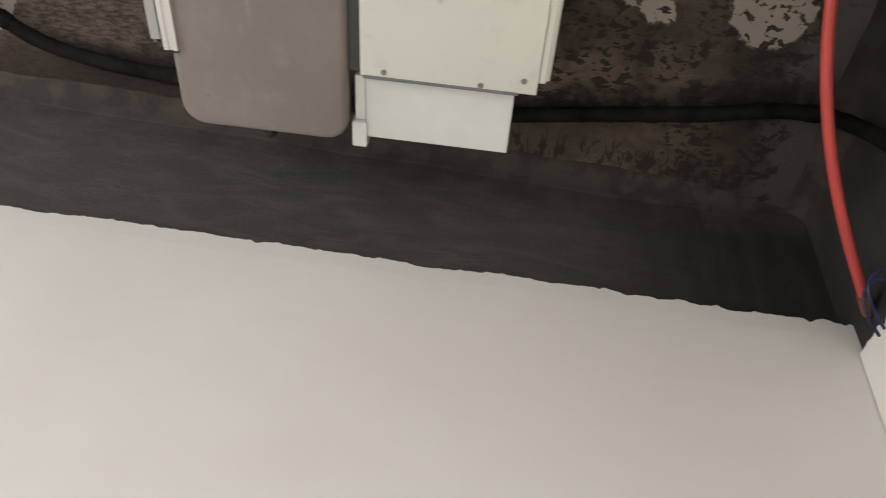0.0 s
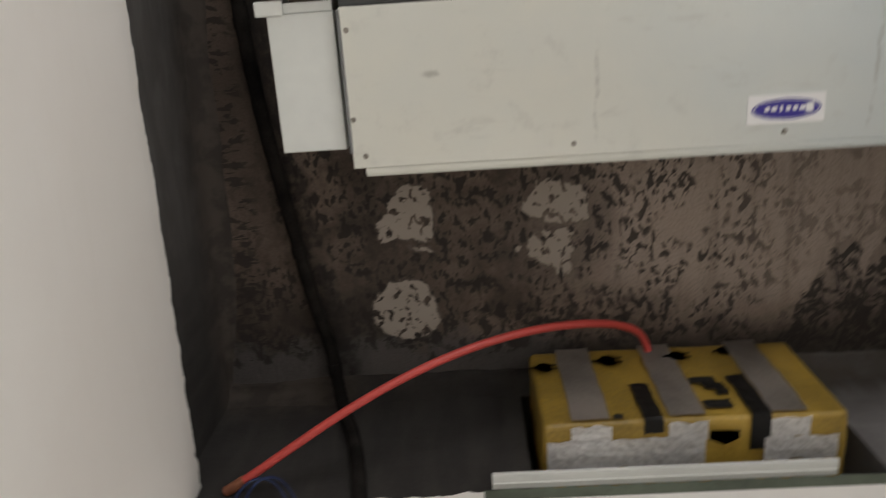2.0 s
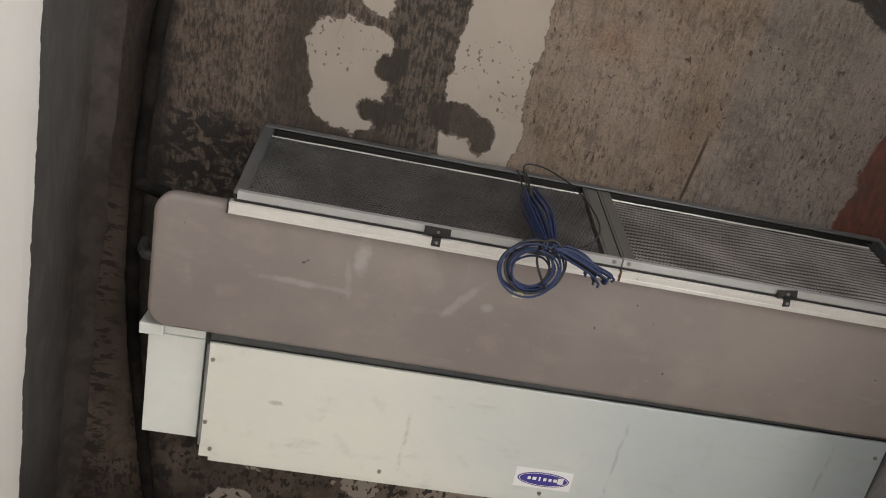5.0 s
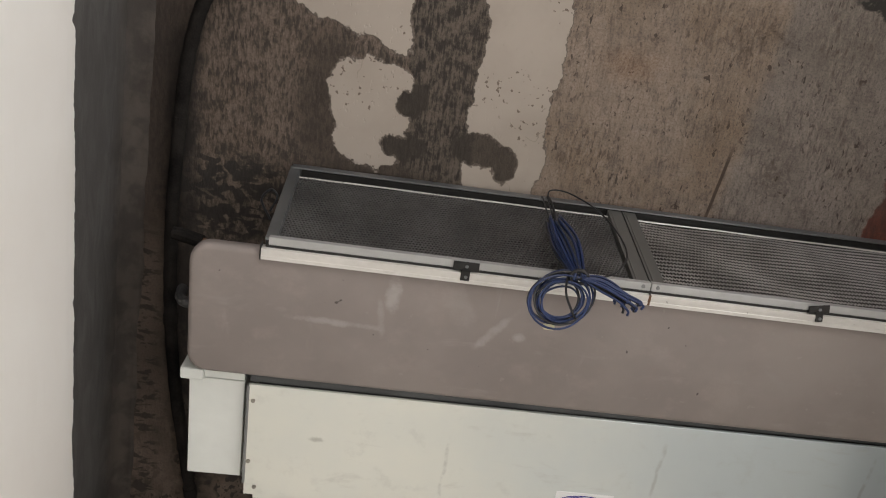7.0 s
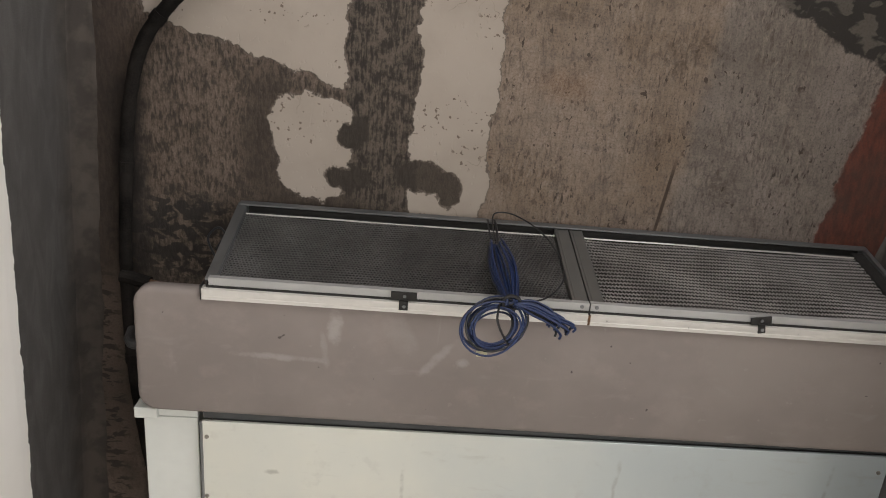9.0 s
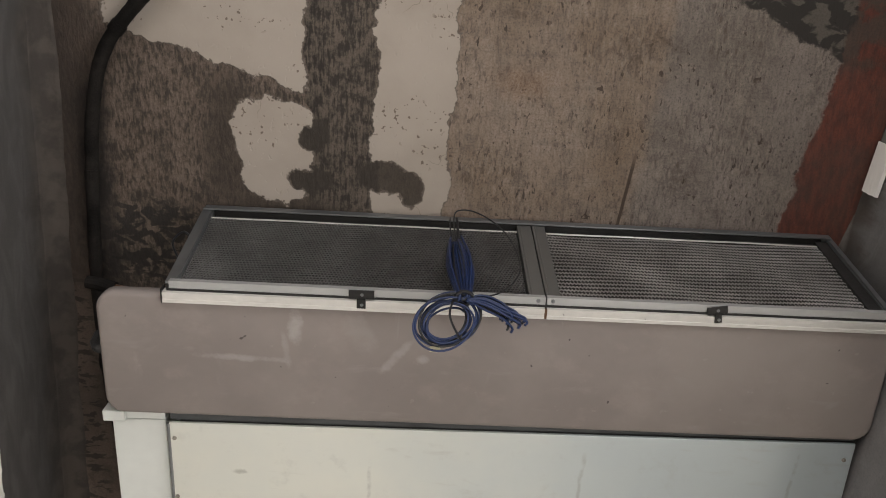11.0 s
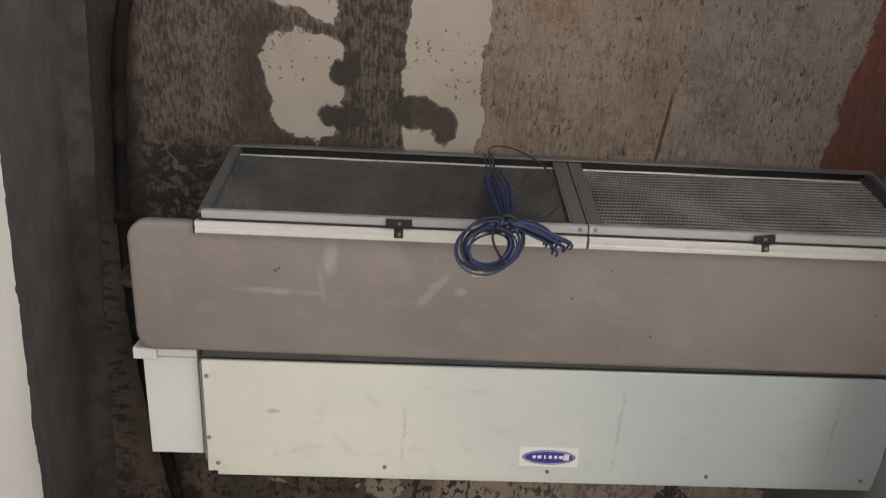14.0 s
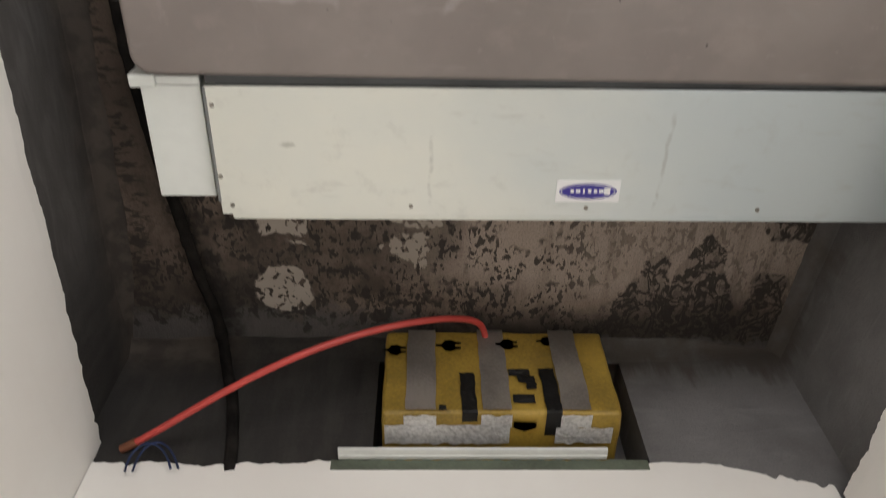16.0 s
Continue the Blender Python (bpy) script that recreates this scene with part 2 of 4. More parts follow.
    spots = both(spots, n.step(y, 0.70, 0.75, 1, 0), n.step(x, 0.32, 0.50, 1, 0.45), n.step(n.noise(p, 12, 3), 0.40, 0.50))
    back_col = n.mix(n.math("MULTIPLY", spots, 0.88), back_col, (0.032, 0.026, 0.021))
    ring = n.step(n.math("ABSOLUTE", n.math("SUBTRACT", n.noise(n.scaled(p, (1, 0.8, 1), (4, 4, 0)), 30, 3, 0.6, 0.9), 0.5)), 0.035, 0.085, 1, 0)
    runs = either(poly((0.530, 0.475), (0.588, 0.51), (0.605, 0.69), (0.45, 0.69), (0.487, 0.62)), poly((0.650, 0.445), (0.70, 0.49), (0.737, 0.62), (0.737, 0.69), (0.58, 0.69), (0.60, 0.555)),
                  poly((0.795, 0.535), (0.85, 0.56), (0.865, 0.70), (0.74, 0.70), (0.765, 0.61)), poly((0.745, 0.38), (0.92, 0.36), (0.92, 0.47), (0.79, 0.462)), oval(0.66, 0.70, 0.24, 0.055))
    back_col = n.mix(n.math("MULTIPLY", both(runs, n.math("ADD", 0.35, n.math("MULTIPLY", ring, 0.65))), 0.92), back_col, (0.04, 0.033, 0.027))
    drips = n.step(n.noise(n.scaled(p, (24, 62, 1), (3, 3, 0)), 1.0, 4, 0.6, 0.4), 0.52, 0.57)
    left_runs = both(n.step(wx, -0.505, -0.470, 1, 0), n.step(wy, -0.16, -0.06), drips)
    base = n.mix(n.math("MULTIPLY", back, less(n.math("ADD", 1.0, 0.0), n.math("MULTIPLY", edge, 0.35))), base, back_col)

    bare_edge = both(n.step(wx, -0.465, -0.44, 1, 0), n.step(wy, -0.16, -0.04), n.step(wy, 0.40, 0.50, 1, 0))
    base = n.mix(n.math("MULTIPLY", bare_edge, 0.7), base, n.mix(n.step(cloud, 0.35, 0.65), (0.25, 0.198, 0.155), (0.155, 0.122, 0.095)))
    base = n.mix(n.math("MULTIPLY", left_runs, 0.82), base, (0.042, 0.034, 0.028))
    # cement render dragged over the corner onto the slab
    smear_n = n.math("SUBTRACT", n.noise(n.scaled(p, (1, 1, 1), (3, 8, 0)), 11, 5, 0.65), 0.5)
    smear_line = n.math("ADD", wy, n.math("MULTIPLY", smear_n, 0.16))
    smear = n.math("MAXIMUM", both(n.step(smear_line, 0.625, 0.665), n.step(wx, -0.02, 0.10, 1, 0)), n.step(smear_line, 0.715, 0.735))
    smear = n.math("MAXIMUM", smear, n.step(n.math("ADD", n.math("ADD", wx, n.math("MULTIPLY", y, 0.045)), n.math("MULTIPLY", smear_n, 0.05)), -0.545, -0.525, 1, 0))
    base = n.mix(n.math("MULTIPLY", smear, 0.8), base, n.mix(n.step(cloud, 0.3, 0.7), (0.125, 0.120, 0.115), (0.19, 0.182, 0.174)))
    fringe = both(n.step(smear_line, 0.585, 0.62), n.step(smear_line, 0.66, 0.69, 1, 0), n.step(x, 0.16, 0.24, 1, 0), n.step(n.noise(n.scaled(p, (40, 30, 1), (5, 2, 0)), 1.0, 4, 0.6, 0.5), 0.51, 0.55))
    base = n.mix(n.math("MULTIPLY", fringe, 0.85), base, (0.036, 0.030, 0.025))

    # grime beside the pipe
    trail = n.math("ABSOLUTE", n.math("ADD", n.math("SUBTRACT", wx, n.math("MULTIPLY", n.math("MAXIMUM", n.math("SUBTRACT", wy, 0.15), 0.0), 0.16)), 0.445))
    grime = both(n.step(trail, 0.012, 0.040, 1, 0), n.step(wy, -0.52, -0.44), n.math("ADD", 0.55, n.math("MULTIPLY", n.step(n.noise(p, 24, 4, 0.65), 0.42, 0.55), 0.45)))
    base = n.mix(n.math("MULTIPLY", grime, 0.85), base, (0.022, 0.018, 0.015))

    # damp corner and red paint by the right wall
    corner = n.step(n.math("ADD", n.math("MULTIPLY", n.math("SUBTRACT", wx, 0.695), 0.47), n.math("MULTIPLY", n.math("ADD", wy, 0.675), -1.0)), -0.004, 0.004, 0, 1)
    corner = both(corner, n.step(wx, 0.64, 0.70), n.step(wy, -0.62, -0.60, 1, 1))
    blot = n.step(n.noise(n.scaled(p, (1, 1.5, 1), (9, 2, 0)), 26, 3, 0.5, 0.5), 0.50, 0.58)
    base = n.mix(corner, base, n.mix(blot, (0.045, 0.04, 0.034), (0.16, 0.145, 0.12)))
    red_edge = n.math("ADD", wx, n.math("MULTIPLY", n.math("ADD", wy, 0.27), 0.155))
    red = both(n.step(red_edge, 0.838, 0.846), n.step(y, 0.05, 0.10, 1, 0))
    red_col = n.mix(n.step(n.noise(n.scaled(p, (90, 30, 1)), 1.0, 5), 0.35, 0.65), (0.13, 0.040, 0.025), (0.225, 0.060, 0.034))
    faded = n.math("MULTIPLY", n.step(wy, -0.60, -0.54, 1, 0), n.step(n.noise(p, 16, 4, 0.6), 0.38, 0.50))
    red_col = n.mix(n.math("MULTIPLY", faded, 0.85), red_col, (0.10, 0.078, 0.06))
    red_col = n.mix(n.math("MULTIPLY", n.step(cloud, 0.45, 0.65), 0.65), red_col, (0.085, 0.062, 0.048))
    base = n.mix(n.math("MULTIPLY", red, 0.95), base, red_col)

    # remains of white plaster
    p1 = poly((-0.168, -0.474), (-0.088, -0.470), (-0.056, -0.447), (-0.050, -0.34), (-0.068, -0.284), (-0.125, -0.280), (-0.168, -0.298), (-0.200, -0.43))
    p1 = less(p1, either(oval(-0.056, -0.398, 0.021, 0.022), oval(-0.064, -0.322, 0.030, 0.021), oval(-0.195, -0.345, 0.018, 0.045)))
    strip = box(0.1375, -0.60, 0.071, 0.338, 2.2)
    notch = either(oval(0.080, -0.334, 0.046, 0.031), oval(0.112, -0.320, 0.034, 0.026), oval(0.132, -0.312, 0.022, 0.029))
    strip = less(strip, notch)
    base = n.mix(n.math("MULTIPLY", either(notch, oval(-0.050, -0.405, 0.03, 0.03), oval(-0.05, -0.322, 0.04, 0.026)), 0.85), base, (0.06, 0.05, 0.038))
    line = n.math("ADD", n.math("ADD", wy, 0.488), n.math("MULTIPLY", n.math("ADD", wx, 0.086), -0.302))
    p3 = both(n.step(line, -0.003, 0.003, 1, 0), n.step(wx, -0.066, -0.061, 1, 0), n.step(n.math("ADD", wx, n.math("MULTIPLY", wy, 0.35)), -0.622, -0.614))
    holes = n.step(n.noise(n.scaled(p, (1, 0.75, 1), (1, 6, 0)), 62, 3, 0.55, 0.4), 0.565, 0.585)
    a1 = less(either(oval(-0.235, 0.588, 0.060, 0.060), poly((-0.235, 0.355), (-0.183, 0.355), (-0.174, 0.452), (-0.277, 0.454), (-0.272, 0.424)), poly((-0.225, 0.466), (-0.185, 0.463), (-0.168, 0.484)), poly((0.012, 0.36), (0.097, 0.36), (0.102, 0.432), (0.046, 0.440), (-0.020, 0.412)), poly((-0.026, 0.484), (0.019, 0.452), (0.077, 0.449), (0.075, 0.540), (0.015, 0.514))), holes)
    plaster = either(p1, strip, p3, a1)
    crack = n.step(n.voronoi(n.vmath("ADD", n.scaled(p, (1, 1, 0)), n.vmath("MULTIPLY", n.noise(p, 9, 3, color=True), (0.3, 0.3, 0.0))), 5.5, "DISTANCE_TO_EDGE"), 0.003, 0.008, 1, 0)
    pl_col = n.mix(n.step(cloud, 0.3, 0.75), (0.64, 0.585, 0.51), (0.53, 0.475, 0.405))
    dots = n.math("MULTIPLY", n.step(n.noise(p, 95, 2, 0.5), 0.635, 0.66), n.step(n.noise(p, 8, 2), 0.50, 0.57))
    pl_col = n.mix(n.math("MULTIPLY", dots, 0.7), pl_col, (0.12, 0.07, 0.045))
    pl_col = n.mix(n.math("MULTIPLY", both(crack, n.step(cloud, 0.5, 0.58)), 0.5), pl_col, (0.2, 0.16, 0.12))
    base = n.mix(n.math("MULTIPLY", n.step(grit, 0.42, 0.70), 0.40), base, (0.05, 0.040, 0.032))
    rim = both(n.step(plaster, 0.02, 0.35), n.step(plaster, 0.65, 0.98, 1, 0))
    base = n.mix(plaster, base, pl_col)
    base = n.mix(n.math("MULTIPLY", rim, 0.6), base, (0.09, 0.07, 0.052))
    base = n.mix(1.0, base, n.mix(plaster, (0.60, 0.575, 0.58), (0.61, 0.58, 0.575)), "MULTIPLY")
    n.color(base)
    h = n.math("ADD", n.math("MULTIPLY", n.math("ADD", n.math("MULTIPLY", ribs, 1.1), n.math("MULTIPLY", streak, 0.25)), n.math("SUBTRACT", 0.9, n.math("MULTIPLY", plaster, 0.9))), n.math("MULTIPLY", n.math("MULTIPLY", grit, n.math("SUBTRACT", 1.0, plaster)), 0.2))
    h = n.math("ADD", h, n.math("MULTIPLY", plaster, 1.3))
    h = n.math("SUBTRACT", h, n.math("MULTIPLY", pits, 0.5))
    n.bump(h, 0.5, 0.004)
    return n.mat


def cement_material():
    """Grey trowelled cement render."""
    n = Nodes("grey_cement_render", 0.9)
    p = n.world()
    cloud = n.noise(p, 4.5, 5, 0.6)
    trowel = n.noise(n.scaled(p, (9, 9, 30)), 1.0, 5, 0.6, 0.8)
    grain = n.noise(p, 230, 4, 0.7)
    col = n.mix(n.step(cloud, 0.3, 0.7), (0.118, 0.112, 0.110), (0.178, 0.171, 0.170))
    col = n.mix(n.math("MULTIPLY", n.step(trowel, 0.5, 0.7), 0.35), col, (0.215, 0.209, 0.206))
    x, y, z = n.sep(p)
    # darker and browner towards the slab, with upright streaks
    vstreak = n.noise(n.scaled(p, (26, 26, 5)), 1.0, 4, 0.6)
    brown_top = n.math("MULTIPLY", n.step(n.math("ADD", z, n.math("MULTIPLY", n.math("SUBTRACT", vstreak, 0.5), 0.22)), 2.90, 2.97), n.step(cloud, 0.35, 0.55))
    col = n.mix(n.math("MULTIPLY", brown_top, 0.75), col, (0.07, 0.055, 0.042))
    # shade of the back left corner, put into the render colour
    corner_shade = n.math("ADD", n.math("ADD", x, n.math("MULTIPLY", y, -0.35)), n.math("MULTIPLY", n.math("SUBTRACT", n.noise(p, 7, 4, 0.6), 0.5), 0.35))
    # the less lit left side, darkened in the render colour
    left_shade = n.step(n.math("ADD", x, n.math("MULTIPLY", n.math("SUBTRACT", cloud, 0.5), 0.5)), -0.10, 0.12, 1, 0)
    col = n.mix(n.math("MULTIPLY", left_shade, 0.85), col, n.mix(n.step(trowel, 0.35, 0.7), (0.054, 0.049, 0.046), (0.086, 0.080, 0.076)))
    corner_shade = n.math("MULTIPLY", n.step(corner_shade, -0.24, -0.08, 1, 0), n.step(y, 0.25, 0.62))
    col = n.mix(n.math("MULTIPLY", corner_shade, 0.9), col, n.mix(n.step(vstreak, 0.4, 0.65), (0.014, 0.012, 0.011), (0.028, 0.025, 0.022)))
    col = n.mix(n.math("MULTIPLY", n.step(grain, 0.4, 0.75), 0.25), col, (0.06, 0.056, 0.052))
    # darker brown along the top of the left wall
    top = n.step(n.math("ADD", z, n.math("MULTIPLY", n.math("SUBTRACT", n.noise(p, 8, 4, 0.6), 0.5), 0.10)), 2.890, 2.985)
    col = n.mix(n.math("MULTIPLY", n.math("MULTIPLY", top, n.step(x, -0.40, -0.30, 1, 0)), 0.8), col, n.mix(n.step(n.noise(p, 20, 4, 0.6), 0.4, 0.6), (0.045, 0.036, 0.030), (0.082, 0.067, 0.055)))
    n.color(col)
    n.bump(n.math("ADD", grain, n.math("MULTIPLY", trowel, 1.5)), 0.4, 0.003)
    return n.mat


def putty_material():
    """White wall putty, rubbed smooth."""
    n = Nodes("white_wall_putty", 0.75)
    p = n.world()
    cloud = n.noise(p, 3.0, 4, 0.55)
    sweep = n.noise(n.scaled(p, (5, 5, 26)), 1.0, 4, 0.6, 1.2)
    col = n.mix(n.step(cloud, 0.3, 0.7), (0.80, 0.77, 0.73), (0.84, 0.82, 0.785))
    col = n.mix(n.math("MULTIPLY", n.step(sweep, 0.5, 0.75), 0.2), col, (0.76, 0.73, 0.68))
    n.color(col)
    n.bump(n.math("ADD", n.math("MULTIPLY", sweep, 1.0), n.math("MULTIPLY", n.noise(p, 190, 4), 0.2)), 0.18, 0.002)
    return n.mat


def panel_material():
    """Pale coated steel sheet with dull gloss, rub marks and faint dents."""
    n = Nodes("pale_coated_steel_sheet", 0.34, 0.5)
    p = n.obj()
    cloud = n.noise(p, 4.0, 4, 0.6)
    x, y, z = n.sep(p)
    col = n.mix(n.step(cloud, 0.3, 0.7), (0.765, 0.765, 0.695), (0.72, 0.735, 0.685))
    # reflection of the surroundings as a tint, cooler and darker to the right
    col = n.mix(n.step(n.math("ADD", x, n.math("MULTIPLY", cloud, 0.3)), 0.10, 0.80), col, (0.555, 0.615, 0.635))
    rub = n.noise(n.scaled(p, (9, 30, 1), (4, 0, 0)), 1.0, 4, 0.6, 0.4)
    col = n.mix(n.math("MULTIPLY", n.step(rub, 0.60, 0.74), 0.22), col, (0.42, 0.41, 0.37))
    grime = n.noise(n.scaled(p, (1, 1, 1), (7, 2, 0)), 21, 5, 0.65)
    col = n.mix(n.math("MULTIPLY", n.step(grime, 0.56, 0.74), 0.18), col, (0.40, 0.40, 0.37))
    # creases pressed across the sheet
    wave = n.math("MULTIPLY", n.math("SUBTRACT", n.noise(p, 26, 3), 0.5), 0.012)
    crease = None
    for cx, lean, ya, yb in ((0.080, -0.02, 0.10, 0.25), (0.452, -0.04, 0.07, 0.26), (0.828, -0.06, 0.05, 0.22)):
        off = n.math("SUBTRACT", n.math("ADD", n.math("SUBTRACT", x, n.math("MULTIPLY", n.math("SUBTRACT", y, 0.16), lean)), wave), cx)
        one = n.math("MULTIPLY", n.step(n.math("ABSOLUTE", off), 0.0006, 0.0052, 1, 0), n.math("MULTIPLY", n.step(y, ya, ya + 0.03), n.step(y, yb - 0.03, yb, 1, 0)))
        crease = one if crease is None else n.math("MAXIMUM", crease, one)
    worn = n.math("MULTIPLY", crease, n.step(n.noise(p, 45, 3), 0.35, 0.6))
    col = n.mix(n.math("MULTIPLY", worn, 0.36), col, (0.30, 0.30, 0.28))
    d = n.vmath("SUBTRACT", p, (-0.145, 0.137, 0.0))
    dx, dy, dz = n.sep(d)
    spot = n.math("ADD", n.math("POWER", n.math("DIVIDE", dx, 0.016), 2.0), n.math("POWER", n.math("DIVIDE", dy, 0.007), 2.0))
    col = n.mix(n.math("MULTIPLY", n.step(n.math("ADD", spot, n.math("MULTIPLY", n.noise(p, 140, 3), 1.2)), 0.4, 1.6, 1, 0), 0.55), col, (0.30, 0.30, 0.26))
    n.color(col)
    n.rough(n.step(cloud, 0.3, 0.7, 0.29, 0.40))
    n.bump(n.math("SUBTRACT", n.math("ADD", cloud, n.math("MULTIPLY", n.noise(p, 14, 2), 0.4)), n.math("MULTIPLY", crease, 0.25)), 0.09, 0.006)
    return n.mat


def foam_material():
    """Grey-brown insulating skin with chalky scrapes."""
    n = Nodes("grey_insulation_skin", 0.7, 0.0, 0.3)
    p = n.obj()
    cloud = n.noise(p, 5.0, 4, 0.6)
    fine = n.noise(p, 320, 3, 0.6)
    col = n.mix(n.step(cloud, 0.3, 0.7), (0.222, 0.191, 0.178), (0.262, 0.227, 0.211))
    chalk = n.noise(n.scaled(p, (7, 26, 1), (0.6, 2, 0)), 1.0, 4, 0.6, 0.5)
    col = n.mix(n.math("MULTIPLY", n.step(chalk, 0.60, 0.74), 0.35), col, (0.31, 0.28, 0.265))
    chalk2 = n.noise(n.scaled(p, (30, 6, 1), (3, 2, 0)), 1.0, 4, 0.6, 0.5)
    col = n.mix(n.math("MULTIPLY", n.step(chalk2, 0.64, 0.76), 0.3), col, (0.31, 0.28, 0.265))

    def scrape(cx, cy, sx, sy, rot, amount):
        global_c, global_s = math.cos(radians(rot)), math.sin(radians(rot))
        dx, dy, dz = n.sep(n.vmath("SUBTRACT", p, (cx, cy, 0)))
        u = n.math("ADD", n.math("MULTIPLY", dx, global_c), n.math("MULTIPLY", dy, global_s))
        v = n.math("SUBTRACT", n.math("MULTIPLY", dy, global_c), n.math("MULTIPLY", dx, global_s))
        r = n.math("ADD", n.math("POWER", n.math("DIVIDE", u, sx), 2.0), n.math("POWER", n.math("DIVIDE", v, sy), 2.0))
        r = n.math("ADD", r, n.math("MULTIPLY", n.math("SUBTRACT", n.noise(p, 34, 5, 0.7), 0.5), 4.2))
        return n.math("MULTIPLY", n.step(r, -0.4, 1.6, 1, 0), amount)

    for args in ((-0.045, -0.150, 0.030, 0.012, 90, 0.6), (-0.06, -0.105, 0.030, 0.006, 80, 0.35), (-0.135, -0.088, 0.065, 0.006, 2, 0.5),
                 (0.125, -0.105, 0.045, 0.008, -50, 0.42), (0.165, -0.095, 0.010, 0.008, 0, 0.5), (0.06, -0.14, 0.05, 0.02, 60, 0.2)):
        col = n.mix(scrape(*args), col, (0.40, 0.37, 0.35))
    bloom = n.noise(n.scaled(p, (1, 1.3, 1), (5, 5, 0)), 12, 5, 0.65)
    col = n.mix(n.math("MULTIPLY", n.step(bloom, 0.50, 0.72), 0.38), col, (0.31, 0.262, 0.243))
    dust = n.step(n.noise(n.scaled(p, (1, 1, 1), (1, 9, 0)), 42, 3, 0.6), 0.66, 0.74)
    col = n.mix(n.math("MULTIPLY", dust, 0.25), col, (0.36, 0.32, 0.30))
    specks = n.step(n.noise(p, 60, 1, 0.5), 0.775, 0.79)
    col = n.mix(n.math("MULTIPLY", specks, 0.8), col, (0.06, 0.05, 0.045))
    n.color(col)
    n.bump(n.math("ADD", n.math("MULTIPLY", fine, 0.4), cloud), 0.12, 0.003)
    return n.mat


M_SLAB = slab_material()
M_CEMENT = cement_material()
M_PUTTY = putty_material()
M_PANEL = panel_material()
M_FOAM = foam_material()
M_WHITEBOX = plain("white_enamelled_steel", (0.70, 0.72, 0.69), 0.4, 0.0, 0.04, 12, 0.03)
M_GALV = plain("galvanised_steel", (0.235, 0.242, 0.248), 0.40, 0.85, 0.15, 25, 0.05)
M_ALU = plain("aluminium_extrusion", (0.70, 0.68, 0.65), 0.34, 0.4, 0.10, 14, 0.02)
# one aluminium mesh, coloured darker for the shaded left filter, brighter for the lit right
M_MESH_SHADED = plain("shaded_aluminium_mesh", (0.145, 0.142, 0.140), 0.36, 0.7, 0.3, 60, 0.05)
M_MESH_LIT = plain("lit_aluminium_mesh", (0.42, 0.415, 0.41), 0.34, 0.8, 0.3, 60, 0.05)
M_PAD_SHADED = plain("shaded_inner_mesh", (0.040, 0.039, 0.038), 0.45, 0.5, 0.8, 140, 0.9)
M_LEDGE = plain("pale_grey_aluminium", (0.44, 0.443, 0.438), 0.38, 0.4, 0.08, 18, 0.03)
# inner layers of the lit right filter, brightened by colour
M_PAD_LIT = plain("lit_inner_mesh", (0.060, 0.058, 0.056), 0.4, 0.6, 0.7, 120, 0.9)
M_STILE = plain("dull_aluminium_stile", (0.145, 0.143, 0.136), 0.45, 0.6, 0.15, 25, 0.05)
M_DARK = plain("dark_coil_interior", (0.035, 0.034, 0.033), 0.6, 0.3, 0.3, 60, 0.1)
M_GASKET = plain("dark_grey_gasket_foam", (0.075, 0.078, 0.08), 0.85, 0.0, 0.2, 60, 0.2)
M_SCREW = plain("dull_screw_steel", (0.28, 0.26, 0.23), 0.4, 0.8, 0.2, 200, 0.05)
# for black parts and for strips that draw shade in the filter frame
M_BLACK = plain("black_metal_and_shade", (0.018, 0.017, 0.016), 0.5, 0.2, 0.3, 80, 0.1)
M_PIPE = plain("black_rubber_insulation", (0.013, 0.0112, 0.010), 0.85, 0.0, 0.85, 90, 0.9, 0.12)
M_REDPIPE = plain("red_plastic_conduit", (0.50, 0.062, 0.052), 0.45, 0.0, 0.12, 40, 0.06)
M_BLUE = plain("blue_cable_sheath", (0.009, 0.022, 0.078), 0.42, 0.0, 0.3, 60, 0.05)
M_BLACKWIRE = plain("black_wire_sheath", (0.012, 0.012, 0.014), 0.45, 0.0, 0.3, 60, 0.05)
M_BEIGE = plain("beige_connector_plastic", (0.55, 0.50, 0.33), 0.5, 0.0, 0.1, 90, 0.05)
M_COPPER = plain("dull_copper", (0.05, 0.022, 0.017), 0.45, 0.8, 0.3, 60, 0.1)
M_BRASS = plain("dull_brass", (0.16, 0.095, 0.06), 0.42, 0.8, 0.3, 60, 0.1)
M_RUST = plain("stained_brown_plastic", (0.20, 0.07, 0.035), 0.6, 0.0, 0.3, 60, 0.2)
M_DRAIN = plain("grey_drain_plastic", (0.030, 0.029, 0.029), 0.5, 0.0, 0.2, 60, 0.1)
M_YELLOW = plain("yellow_warning_film", (0.30, 0.195, 0.033), 0.42, 0.0, 0.38, 34, 0.6)
M_PRINT = plain("black_print", (0.014, 0.013, 0.012), 0.5, 0.0, 0.3, 60, 0.1)
M_TAPE = plain("silver_adhesive_tape", (0.33, 0.295, 0.265), 0.42, 0.12, 0.28, 40, 0.7)
M_TAPE_END = plain("pale_adhesive_tape", (0.84, 0.83, 0.82), 0.28, 0.05, 0.22, 30, 0.6)
M_GREEN = plain("green_board_core", (0.10, 0.115, 0.085), 0.9, 0.0, 0.35, 50, 0.4)
M_STRIP = plain("grey_green_strip", (0.155, 0.155, 0.135), 0.75, 0.0, 0.12, 30, 0.1)
M_PROFILE = plain("white_plastic_profile", (0.66, 0.67, 0.64), 0.45, 0.0, 0.06, 30, 0.05)
